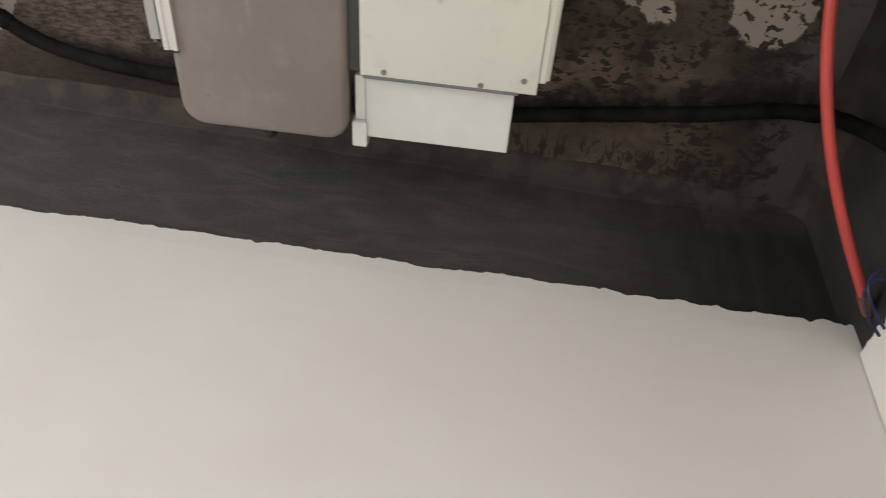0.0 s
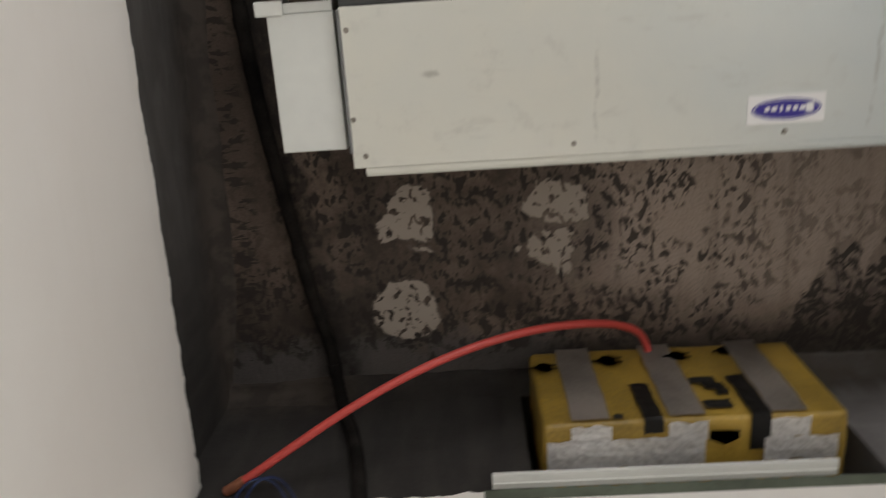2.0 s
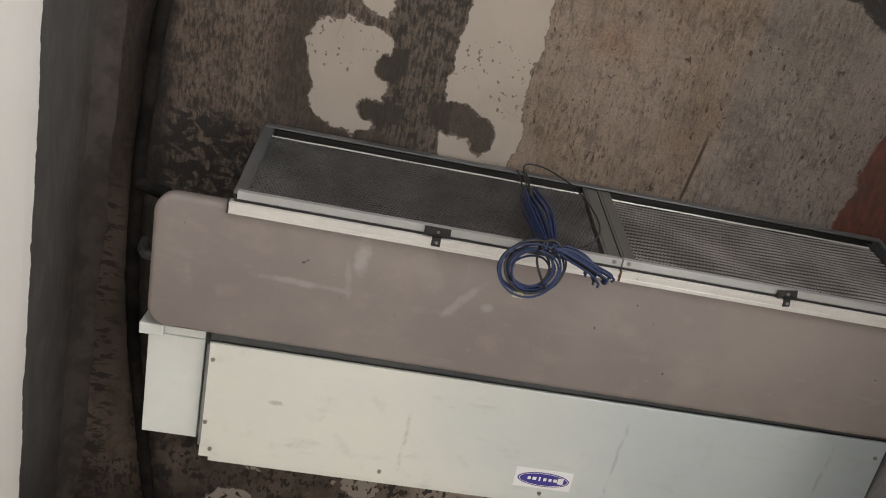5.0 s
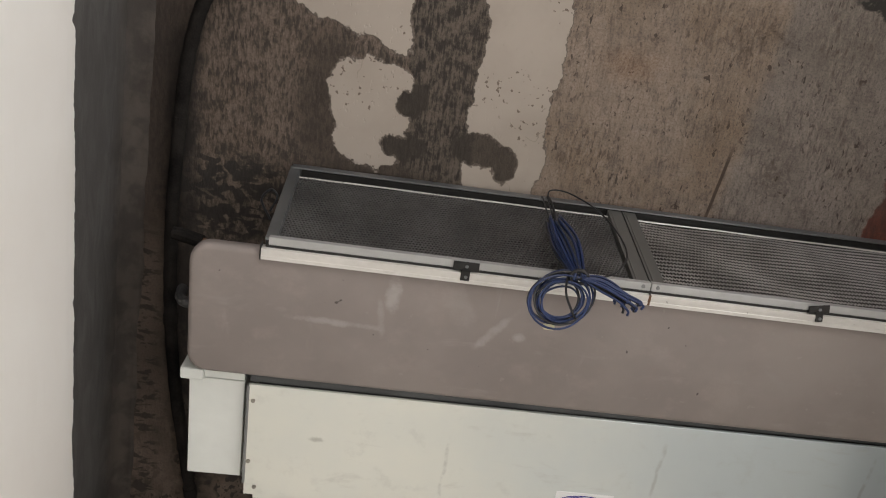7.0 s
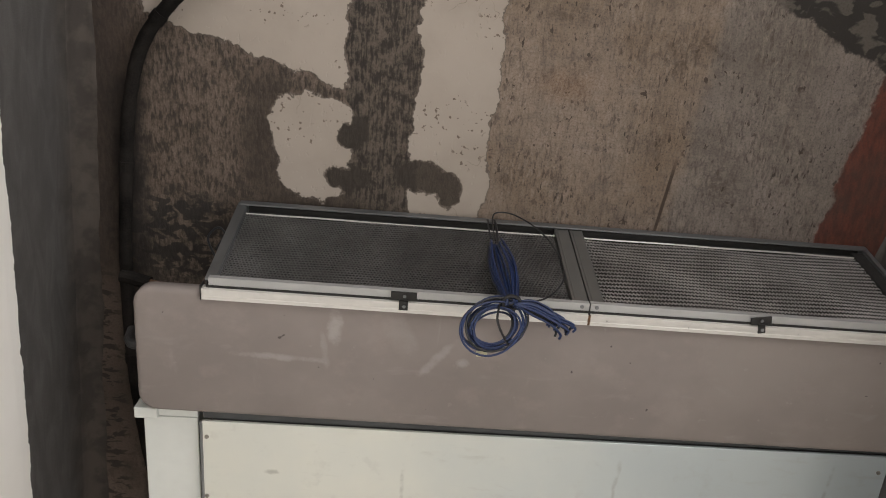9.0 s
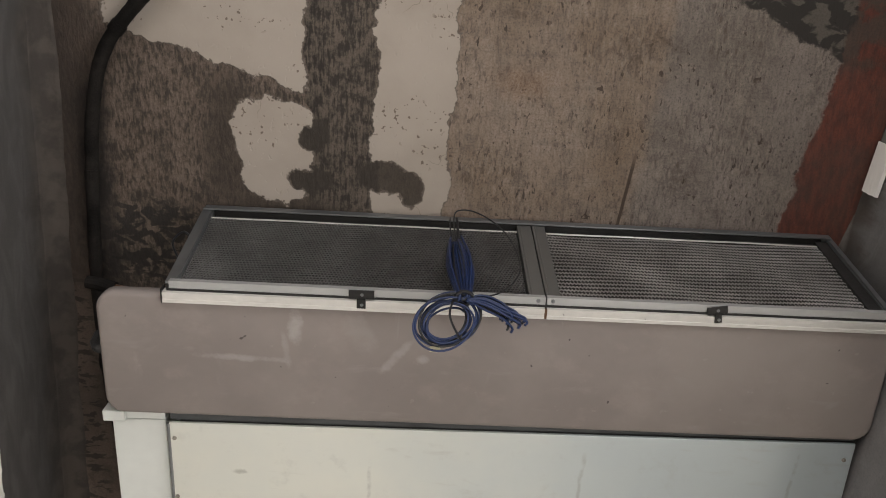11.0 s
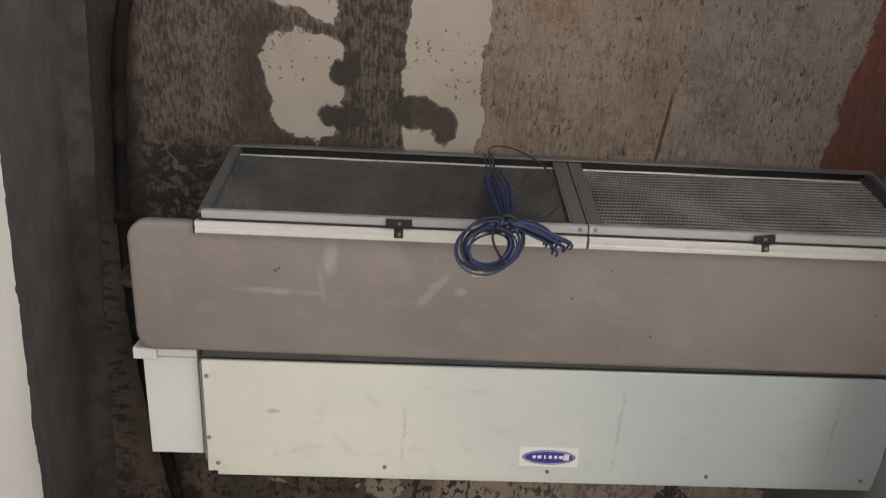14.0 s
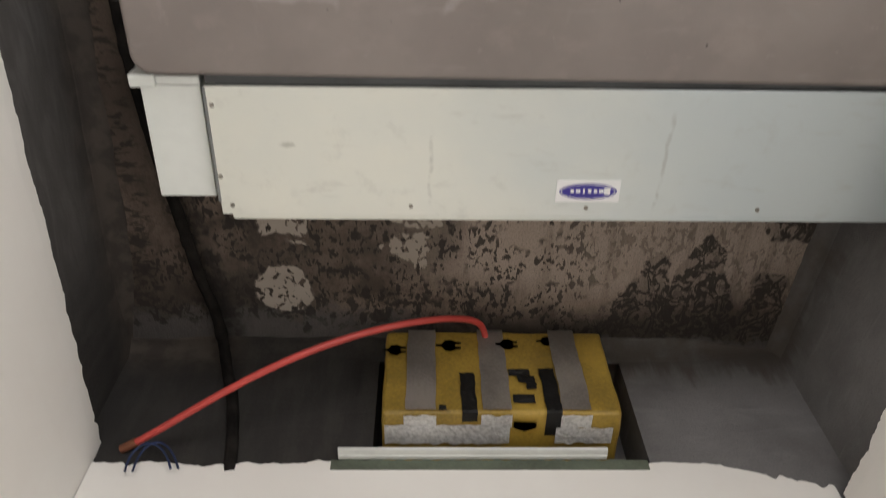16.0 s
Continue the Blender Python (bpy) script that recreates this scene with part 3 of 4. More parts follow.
M_LOGO = plain("deep_blue_badge_print", (0.035, 0.026, 0.26), 0.35, 0.0, 0.06, 40, 0.02)
M_LOGO_W = plain("white_badge_print", (0.80, 0.80, 0.80), 0.35, 0.0, 0.03, 40, 0.02)
M_FLOOR = plain("pale_screed_floor", (0.42, 0.385, 0.34), 0.7, 0.0, 0.15, 6, 0.2)


# ---- geometry helpers ----
def mesh_ob(name, bm, material, smooth=False):
    me = bpy.data.meshes.new(name)
    bmesh.ops.recalc_face_normals(bm, faces=bm.faces)
    bm.to_mesh(me)
    bm.free()
    me.materials.append(material)
    if smooth:
        me.polygons.foreach_set("use_smooth", [True] * len(me.polygons))
    return new(name, me)


def part(name, bm, material, parent, label="", smooth=False):
    ob = mesh_ob(name, bm, material, smooth)
    ob.parent = parent
    ob.matrix_parent_inverse = parent.matrix_world.inverted()
    if label:
        tagged(ob, label)
    return ob


def thing(name, loc, label, category, group="", kind=""):
    ob = new(name)
    ob.empty_display_size = 0.05
    ob.location = loc
    bpy.context.view_layer.update()
    return tagged(ob, label, category, group, kind)


def add_box(bm, lo, hi, bevel=0.0, seg=2):
    vs = bmesh.ops.create_cube(bm, size=1.0)["verts"]
    lo, hi = Vector(lo), Vector(hi)
    for v in vs:
        v.co = Vector([(a + b) / 2 + c * (b - a) for a, b, c in zip(lo, hi, v.co)])
    if bevel:
        es = list({e for v in vs for e in v.link_edges})
        bmesh.ops.bevel(bm, geom=es, offset=bevel, segments=seg, affect="EDGES", profile=0.5)
    return bm


def boxes(*args, bevel=0.0, seg=2):
    bm = bmesh.new()
    for lo, hi in args:
        add_box(bm, lo, hi, bevel, seg)
    return bm


def tube(points, radius, sides=10, closed=False, bm=None, wobble=0.0, seed=0):
    """A tube along a line of points."""
    rnd = random.Random(seed)
    bm = bm or bmesh.new()
    pts = [Vector(p) for p in points]
    rings, up = [], None
    count = len(pts)
    for i, p in enumerate(pts):
        a = pts[i - 1] if i or closed else pts[0]
        b = pts[(i + 1) % count] if i < count - 1 or closed else pts[-1]
        d = (b - a).normalized()
        if up is None:
            up = d.orthogonal().normalized()
        up = (up - d * up.dot(d)).normalized()
        side = d.cross(up)
        r = radius * (1 + wobble * rnd.uniform(-1, 1))
        rings.append([bm.verts.new(p + r * (math.cos(k * math.tau / sides) * up + math.sin(k * math.tau / sides) * side)) for k in range(sides)])
    for i in range(count if closed else count - 1):
        u, v = rings[i], rings[(i + 1) % count]
        for k in range(sides):
            bm.faces.new((u[k], u[(k + 1) % sides], v[(k + 1) % sides], v[k]))
    if not closed:
        bm.faces.new(rings[0][::-1])
        bm.faces.new(rings[-1])
    return bm


def bezier(ctrl, count=40):
    d = len(ctrl) - 1
    out = []
    for i in range(count + 1):
        u = i / count
        out.append(sum((math.comb(d, k) * u**k * (1 - u) ** (d - k) * Vector(c) for k, c in enumerate(ctrl)), Vector()))
    return out


def spline(pts, per=8):
    """A smooth line through the points."""
    q = [Vector(p) for p in pts]
    q = [2 * q[0] - q[1]] + q + [2 * q[-1] - q[-2]]
    out = []
    for i in range(1, len(q) - 2):
        a, b, c, d = q[i - 1 : i + 3]
        for k in range(per):
            u = k / per
            out.append(0.5 * (2 * b + (c - a) * u + (2 * a - 5 * b + 4 * c - d) * u * u + (3 * b - a - 3 * c + d) * u**3))
    out.append(q[-2])
    return out


def disc(bm, centre, radius, normal, depth, sides=12):
    normal = Vector(normal).normalized()
    m = Matrix.Translation(Vector(centre)) @ normal.to_track_quat("Z", "Y").to_matrix().to_4x4()
    bmesh.ops.create_cone(bm, cap_ends=True, segments=sides, radius1=radius, radius2=radius * 0.85, depth=depth, matrix=m)
    return bm


# ---- the place ----
SLAB = 3.0


def left_x(y):
    return -0.553 - 0.045 * y


def right_x(y):
    return 0.951 - 0.105 * y


BACK_Y = 0.757


def quad_wall(bm, a, b, thick, z0, z1):
    """A wall from a to b on plan, its thickness to the right hand of that way."""
    a, b = Vector((*a, 0)), Vector((*b, 0))
    d = (b - a).normalized()
    nrm = Vector((d.y, -d.x, 0)) * thick
    vs = [bm.verts.new(p + Vector((0, 0, z))) for z in (z0, z1) for p in (a, b, b + nrm, a + nrm)]
    for f in ((3, 2, 1, 0), (4, 5, 6, 7), (0, 1, 5, 4), (1, 2, 6, 5), (2, 3, 7, 6), (3, 0, 4, 7)):
        bm.faces.new([vs[i] for i in f])
    return bm


def lining(name, a, b, thick, top, rough_top, drop, seed, label):
    """A coat of plaster on a wall whose upper edge is broken off unevenly. Its face runs from a to b, its back lies to the right hand."""
    a, b = Vector((*a, 0)), Vector((*b, 0))
    length = (b - a).length
    d = (b - a) / length
    nrm = Vector((d.y, -d.x, 0)) * thick
    cols = int(length / 0.004)
    bm = bmesh.new()
    prev = None
    for i in range(cols + 1):
        s = i / cols * length
        p = a + d * s
        h = top + drop(s / length)
        h += rough_top * (noise.noise((s * 9, seed, 0)) + 0.5 * noise.noise((s * 38, seed, 3)) + 0.3 * noise.noise((s * 130, seed, 5)))
        bite = noise.noise((s * 24, seed, 11))
        if bite > 0.42:
            h -= (bite - 0.42) * 0.045
        edge = 0.0025 + 0.002 * noise.noise((s * 70, seed, 7))
        ring = [bm.verts.new(q) for q in (p, p + Vector((0, 0, h - 0.03)), p + Vector((0, 0, h - edge)) + nrm * 0.04, p + Vector((0, 0, h)) + nrm * 0.2,
                                          p + nrm + Vector((0, 0, h - 0.004)), p + nrm)]
        if prev:
            for k in range(6):
                bm.faces.new((prev[k], prev[(k + 1) % 6], ring[(k + 1) % 6], ring[k]))
        else:
            bm.faces.new(ring)
        prev = ring
    bm.faces.new(prev[::-1])
    return tagged(mesh_ob(name, bm, M_PUTTY), label, "wall", kind="structure")


def fillet(a, b, radius):
    """A hollow strip of render along the top of a wall whose face runs from a to b, the room on the left hand."""
    a, b = Vector((*a, 0)), Vector((*b, 0))
    length = (b - a).length
    d = (b - a) / length
    inward = Vector((-d.y, d.x, 0))
    bm, prev = bmesh.new(), None
    cols = int(length / 0.012)
    for i in range(cols + 1):
        t = i / cols * length
        r = radius * (1 + 0.22 * noise.noise((t * 7, radius * 90, 1)) + 0.08 * noise.noise((t * 31, radius * 90, 4)))
        r *= min(1.0, 0.04 + t / 0.22)
        p = a + d * t + Vector((0, 0, SLAB))
        arc = [p - inward * 0.004 - Vector((0, 0, r + 0.004))]
        arc += [p + inward * (r - r * math.cos(w)) - Vector((0, 0, r - r * math.sin(w))) for w in (math.pi / 2 * k / 6 for k in range(7))]
        arc += [p + inward * r + Vector((0, 0, 0.004)), p - inward * 0.004 + Vector((0, 0, 0.004))]
        ring = [bm.verts.new(q) for q in arc]
        if prev:
            for k in range(len(ring)):
                bm.faces.new((prev[k], prev[(k + 1) % len(ring)], ring[(k + 1) % len(ring)], ring[k]))
        prev = ring
    return bm


def build_setting():
    floor = boxes(((-1.2, -5.2, -0.12), (3.8, 1.2, 0.0)))
    tagged(mesh_ob("floor", floor, M_FLOOR), "pale unfinished screed floor of the room", "floor", kind="structure")
    slab = boxes(((-1.2, -5.2, SLAB), (3.8, 1.2, SLAB + 0.15)))
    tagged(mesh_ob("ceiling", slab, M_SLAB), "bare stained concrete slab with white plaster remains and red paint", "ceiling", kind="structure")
    y0 = -4.4
    # left wall
    w = quad_wall(bmesh.new(), (left_x(y0), y0), (left_x(1.0), 1.0), -0.15, 0, SLAB)
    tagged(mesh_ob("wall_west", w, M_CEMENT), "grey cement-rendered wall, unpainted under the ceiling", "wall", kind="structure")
    # right wall of the passage, then the room widens
    w = quad_wall(bmesh.new(), (right_x(1.0), 1.0), (right_x(-0.17), -0.17), -0.12, 0, SLAB)
    quad_wall(w, (right_x(-0.17), -0.17), (right_x(-1.07), -1.07), -0.12, 2.05, SLAB)
    quad_wall(w, (right_x(-1.07), -1.07), (right_x(-1.35), -1.35), -0.12, 0, SLAB)
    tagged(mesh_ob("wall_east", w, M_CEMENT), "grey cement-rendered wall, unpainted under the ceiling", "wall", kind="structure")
    # back wall with the recess behind the yellow parcel
    n0, n1, nz0, nz1, depth = -0.030, 0.502, 2.655, 2.972, 0.13
    lo_x, hi_x = -0.9, 1.1
    w = boxes(((lo_x, BACK_Y, 0), (n0, BACK_Y + 0.2, SLAB)), ((n1, BACK_Y, 0), (hi_x, BACK_Y + 0.2, SLAB)),
              ((n0, BACK_Y, 0), (n1, BACK_Y + 0.2, nz0)), ((n0, BACK_Y, nz1), (n1, BACK_Y + 0.2, SLAB)),
              ((n0, BACK_Y + depth, nz0), (n1, BACK_Y + 0.2, nz1)))
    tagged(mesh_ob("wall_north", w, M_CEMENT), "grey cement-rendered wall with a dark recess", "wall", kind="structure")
    # plain walls that close the room behind the camera, with two window openings
    w = boxes(((1.22, -1.42, 0), (3.4, -1.30, SLAB)))
    tagged(mesh_ob("wall_room_north", w, M_PUTTY), "plain white wall of the room", "wall", kind="structure")
    w = boxes(((3.2, -4.6, 0), (3.4, -3.75, SLAB)), ((3.2, -2.05, 0), (3.4, -1.3, SLAB)), ((3.2, -3.75, 0), (3.4, -2.05, 0.8)), ((3.2, -3.75, 2.4), (3.4, -2.05, SLAB)))
    tagged(mesh_ob("wall_room_east", w, M_PUTTY), "plain white wall with a window opening", "wall", kind="structure")
    w = boxes(((-0.7, -4.6, 0), (-0.2, -4.42, SLAB)), ((2.0, -4.6, 0), (3.2, -4.42, SLAB)), ((-0.2, -4.6, 0), (2.0, -4.42, 0.8)), ((-0.2, -4.6, 2.5), (2.0, -4.42, SLAB)))
    tagged(mesh_ob("wall_south", w, M_PUTTY), "plain white wall with a window opening", "wall", kind="structure")
    # render drawn round into the slab in the corners
    for name, a, b, r in (("corner_render_west", (left_x(BACK_Y), BACK_Y), (left_x(-2.5), -2.5), 0.034), ("corner_render_north", (right_x(BACK_Y), BACK_Y), (left_x(BACK_Y), BACK_Y), 0.036),
                          ("corner_render_east", (right_x(-0.30), -0.30), (right_x(BACK_Y), BACK_Y), 0.030)):
        tagged(mesh_ob(name, fillet(a, b, r), M_CEMENT, True), "grey cement drawn unevenly into the corner below the slab", "render", kind="structure")
    # plaster linings
    off = 0.045
    lining("wall_lining_west", (left_x(0.757) + 0.032, 0.757), (left_x(y0) + 0.032, y0), 0.030, 2.700, 0.009, lambda u: max(-0.03, 0.018 - 0.154 * u), 3,
           "smooth white plaster on the wall with a ragged upper edge")
    lining("wall_lining_north", (right_x(0.74) - off, 0.7495), (left_x(0.74) + 0.0335, 0.7495), 0.007, 2.658, 0.010,
           lambda u: -0.055 * max(0.0, 1 - u / 0.16), 8, "smooth white plaster on the wall with a ragged upper edge")
    lining("wall_lining_east", (right_x(-0.17) - off, -0.17), (right_x(0.74) - off, 0.74), off - 0.002, 2.60, 0.012,
           lambda u: -0.02 * u, 17, "smooth white plaster on the wall with a ragged upper edge")


build_setting()


# ---- the fan coil unit ----
X0, X1 = -0.250, 0.937
PAN_X1 = 0.950


def rounded_slab(x0, x1, y0, y1, z0, z1, corner, edge, seg=6):
    """A tray with rounded corners on plan and a rounded lower edge."""
    bm = bmesh.new()

    def ring(inset, z):
        pts = []
        r = max(corner - inset, 0.002)
        for cx, cy, a0 in ((x1 - corner, y1 - corner, 0), (x0 + corner, y1 - corner, 90), (x0 + corner, y0 + corner, 180), (x1 - corner, y0 + corner, 270)):
            for k in range(seg + 1):
                a = radians(a0 + 90 * k / seg)
                pts.append(bm.verts.new((cx + r * math.cos(a), cy + r * math.sin(a), z)))
        return pts

    levels = [ring(0.0, z1)]
    for k in range(5):
        a = radians(90 * k / 4)
        levels.append(ring(edge * (1 - math.cos(a)), z0 + edge * (1 - math.sin(a))))
    for u, v in zip(levels, levels[1:]):
        for k in range(len(u)):
            bm.faces.new((u[k], u[(k + 1) % len(u)], v[(k + 1) % len(u)], v[k]))
    bm.faces.new(levels[0])
    bm.faces.new(levels[-1][::-1])
    return bm


def sheared(bm, y_at, z_at, lean):
    """Leans what stands over the height z_at forward by lean metres for a metre."""
    for v in bm.verts:
        v.co.y += (v.co.z - z_at) * lean
    return bm


LEAN_F = -0.205
FY = -0.2165
FZ0, FZ1 = 2.752, 2.986


def mesh_sheet(x0, x1, z0, z1, y, seed, fine):
    """Expanded metal: rows of zigzag ribbons."""
    pitch_x, pitch_z, half = (0.0056, 0.0066, 0.0012) if fine else (0.0062, 0.0100, 0.0019)
    rows, cols = int((z1 - z0) / pitch_z), int((x1 - x0) / pitch_x * 2)
    rnd = np.random.RandomState(seed)
    verts, faces = [], []
    for r in range(rows):
        z = z0 + (r + 0.5) * pitch_z
        start = len(verts)
        jig = rnd.uniform(-0.00022, 0.00022, (cols + 1, 3)) * (1.0 if fine else 0.3)
        for c in range(cols + 1):
            s = 1 if (c + r) % 2 else -1
            px = x0 + c * pitch_x / 2 + jig[c, 0]
            pz = z + s * pitch_z * 0.26
            py = y + jig[c, 1] + 0.0012 * math.sin(px * 23 + z * 31) + (z - FZ0) * LEAN_F
            tw = jig[c, 2] * 1.6
            verts.append((px, py + 0.0009 + tw, pz - half))
            verts.append((px, py - 0.0009 - tw, pz + half))
        for c in range(cols):
            a = start + 2 * c
            faces.append((a, a + 2, a + 3, a + 1))
    me = bpy.data.meshes.new("filter_mesh")
    me.from_pydata(verts, [], faces)
    me.materials.append(M_MESH_SHADED if fine else M_MESH_LIT)
    return me


def build_unit():
    unit = thing("fan_coil_unit", (0.34, 0.05, 2.985), "pale steel ceiling fan coil unit with grey pan and mesh filters", "air conditioner")
    # body behind the cover plate
    part("casing", boxes(((-0.246, 0.046, 2.750), (0.93, 0.276, 2.972)), bevel=0.002), M_PANEL, unit)
    cover = part("cover_plate", boxes(((-0.262, 0.043, 2.742), (0.930, 0.262, 2.7485)), bevel=0.0012), M_PANEL, unit, "pale coated steel cover plate with rub marks")
    part("hem", boxes(((-0.246, 0.2625, 2.744), (0.929, 0.271, 2.7495)), bevel=0.001), M_PANEL, cover)
    part("end_flange", boxes(((-0.2655, 0.046, 2.7412), (-0.2605, 0.240, 2.752)), bevel=0.0012), M_GALV, cover)
    for sx, sy in ((-0.254, 0.073), (-0.2565, 0.193), (-0.244, 0.245), (0.047, 0.245), (0.335, 0.246), (0.620, 0.248), (0.915, 0.075), (0.90, 0.248)):
        s = bmesh.new()
        disc(s, (sx, sy, 2.7412), 0.0040, (0, 0, -1), 0.0028)
        disc(s, (sx, sy, 2.7396), 0.0022, (0, 0, -1), 0.0016, 6)
        part("screw", s, M_SCREW, cover)
    part("gasket", boxes(((-0.262, 0.020, 2.750), (0.93, 0.0425, 2.765)), bevel=0.002), M_GASKET, unit, "dark grey foam gasket")
    pan = part("drain_pan", rounded_slab(-0.364, PAN_X1, -0.1960, 0.0265, 2.7385, 2.764, 0.031, 0.009), M_FOAM, unit, "grey insulated drain pan with chalky scrapes", smooth=True)
    # badge on the cover plate
    badge = part("badge", boxes(((0.283, 0.195, 2.7405), (0.387, 0.2345, 2.7418)), bevel=0.0004), M_LOGO_W, unit, "white badge with a blue oval")
    ov = bmesh.new()
    bmesh.ops.create_circle(ov, cap_ends=True, radius=1, segments=48)
    for v in ov.verts:
        v.co = Vector((0.335 + 0.047 * v.co.x, 0.2148 + 0.0148 * v.co.y, 2.7400))
    part("blue_oval", ov, M_LOGO, badge)
    ov = bmesh.new()
    outer = [ov.verts.new((0.335 + 0.0445 * math.cos(k / 48 * math.tau), 0.2148 + 0.0130 * math.sin(k / 48 * math.tau), 2.7397)) for k in range(48)]
    inner = [ov.verts.new((0.335 + 0.0433 * math.cos(k / 48 * math.tau), 0.2148 + 0.0120 * math.sin(k / 48 * math.tau), 2.7397)) for k in range(48)]
    for k in range(48):
        ov.faces.new((outer[k], outer[(k + 1) % 48], inner[(k + 1) % 48], inner[k]))
    part("oval_line", ov, M_LOGO_W, badge)
    bar = bmesh.new()
    for k, (w, h) in enumerate(((0.010, 0.012), (0.007, 0.006), (0.0055, 0.006), (0.0055, 0.006), (0.003, 0.008), (0.007, 0.006), (0.0055, 0.006))):
        cx = 0.366 - 0.0095 * k
        add_box(bar, (cx - w / 2, 0.2140 - h / 2, 2.7394), (cx + w / 2, 0.2140 + h / 2, 2.7399))
    part("badge_mark", bar, M_LOGO_W, badge)
    # plenum with the return filters
    part("plenum", boxes(((X0 + 0.004, -0.196, 2.752), (X1 - 0.004, 0.045, 2.978))), M_DARK, unit, "dark coil housing behind the filters")

    def leaned(*bx, bevel=0.0006):
        return sheared(boxes(*bx, bevel=bevel), 0, FZ0, LEAN_F)

    for xa, xb in ((X0, X0 + 0.017), (X1 - 0.009, X1)):
        inner = xb if xa == X0 else xa
        plate = part("side_plate", leaned(((xa, FY - 0.003, FZ0 - 0.010), (xb, FY + 0.001, FZ1))), M_GALV, unit, "galvanised frame side")
        part("return_lip", leaned(((inner - 0.0012, FY + 0.001, FZ0 - 0.006), (inner + 0.0012, FY + 0.018, FZ1 - 0.004)), bevel=0.0003), M_GALV, plate)
        # black strip added as the shade inside the right frame side
        if xa > 0:
            part("side_shade", leaned(((X1 - 0.034, FY + 0.003, FZ0 - 0.004), (X1 - 0.0103, FY + 0.020, FZ1 - 0.009))), M_BLACK, plate, "black strip for the shade inside the frame side")
        part("end_plate", leaned(((xa + 0.001, FY + 0.0015, FZ0 - 0.010), (xa + 0.004, FY + 0.055, FZ1 - 0.002))), M_BLACK, unit)
    part("top_rail", leaned(((X0 + 0.004, FY - 0.0065, FZ1 - 0.013), (X1 - 0.004, FY - 0.0035, FZ1)), ((X0 + 0.004, FY - 0.0045, FZ1 - 0.003), (X1 - 0.004, FY + 0.030, FZ1))), M_GALV, unit, "galvanised top rail")
    # black sheet that deepens the shade under the top rail
    part("top_plate", leaned(((X0 + 0.02, FY, FZ1 - 0.008), (X1 - 0.02, FY + 0.055, FZ1 - 0.0035))), M_BLACK, unit)
    mid = 0.360
    # the bright lower channel: a flange that looks down, with a groove along it
    for a, b in ((X0 - 0.004, mid - 0.002), (mid + 0.002, X1 + 0.006)):
        rail = part("bottom_rail", boxes(((a, -0.2020, 2.7352), (b, -0.1840, 2.7392)), bevel=0.0005), M_ALU, unit, "bright aluminium channel")
        for ya, yb, za, zb in ((-0.2020, -0.1955, 2.7338, 2.7362), (-0.1900, -0.1840, 2.7338, 2.7362)):
            part("rail_lip", boxes(((a, ya, za), (b, yb, zb)), bevel=0.0004), M_ALU, rail)
        part("rail_web", boxes(((a, -0.2024, 2.7393), (b, -0.2002, 2.7520))), M_ALU, rail)
    part("rail_end", boxes(((X0 - 0.0062, -0.2075, 2.7335), (X0 - 0.0042, -0.1835, 2.7540)), bevel=0.0004), M_BLACK, unit)
    part("rail_joint", boxes(((mid - 0.0022, -0.2010, 2.7345), (mid + 0.0022, -0.1845, 2.7385))), M_BRASS, unit, "rusty joint between the channels")
    # dark strip added to draw the shaded gap between rail and filters
    part("gap_strip", boxes(((X0 + 0.002, -0.2070, 2.7400), (X1 - 0.002, -0.196, 2.7530))), M_DARK, unit, "dark strip for the shade in the gap below the filters")
    for a, b in ((X0 + 0.006, mid - 0.001), (mid + 0.001, X1 - 0.006)):
        filt = part("filter", boxes(((a, FY - 0.003, 2.7400), (b, -0.2052, 2.7430)), ((a, FY - 0.003, 2.7405), (b, FY - 0.0008, 2.7510)), bevel=0.0005), M_LEDGE, unit, "aluminium mesh air filter in a frame")
        inner_a, inner_b = (a + 0.012, b - 0.026) if a < mid - 0.1 else (a + 0.024, b - 0.026)
        lo, hi = (b - 0.026, b) if a < mid - 0.1 else (a, a + 0.024)
        part("frame_stile", leaned(((lo, FY - 0.0015, FZ0 - 0.005), (hi, FY + 0.014, FZ1 - 0.010)), ((lo + 0.004, FY - 0.0027, FZ0 - 0.005), (lo + 0.007, FY - 0.0012, FZ1 - 0.010))), M_STILE, filt)
        # black bar added as the shadow band below the top rail
        part("head_shade", leaned(((a, FY + 0.010, FZ1 - 0.022), (b, FY + 0.030, FZ1 - 0.008))), M_BLACK, filt)
        bead = [(inner_a + (inner_b - inner_a) * k / 30, FY + 0.006 + (FZ1 - 0.0225 - FZ0) * LEAN_F, FZ1 - 0.0225 + 0.0011 * math.sin(k * 0.5 + a * 9)) for k in range(31)]
        part("bead", tube(bead, 0.0016, 6), M_ALU, filt)
        sheet = new("filter_mesh", mesh_sheet(inner_a, inner_b, FZ0 - 0.003, FZ1 - 0.020, FY + 0.006, 4 if a < mid - 0.1 else 9, a < mid - 0.1))
        sheet.parent = filt
        sheet.matrix_parent_inverse = filt.matrix_world.inverted()
        tagged(sheet, "fine expanded aluminium mesh", kind="stuff")
        part("filter_pad", leaned(((inner_a, FY + 0.011, FZ0 - 0.003), (inner_b, FY + 0.014, FZ1 - 0.020))), M_PAD_SHADED if a < mid - 0.1 else M_PAD_LIT, filt, "crumpled inner layers of aluminium mesh")
    for rx in (mid - 0.013, mid + 0.011):
        rv = bmesh.new()
        disc(rv, (rx, -0.2135, 2.7395), 0.0036, (0, 0, -1), 0.002)
        part("rivet", rv, M_GALV, unit)
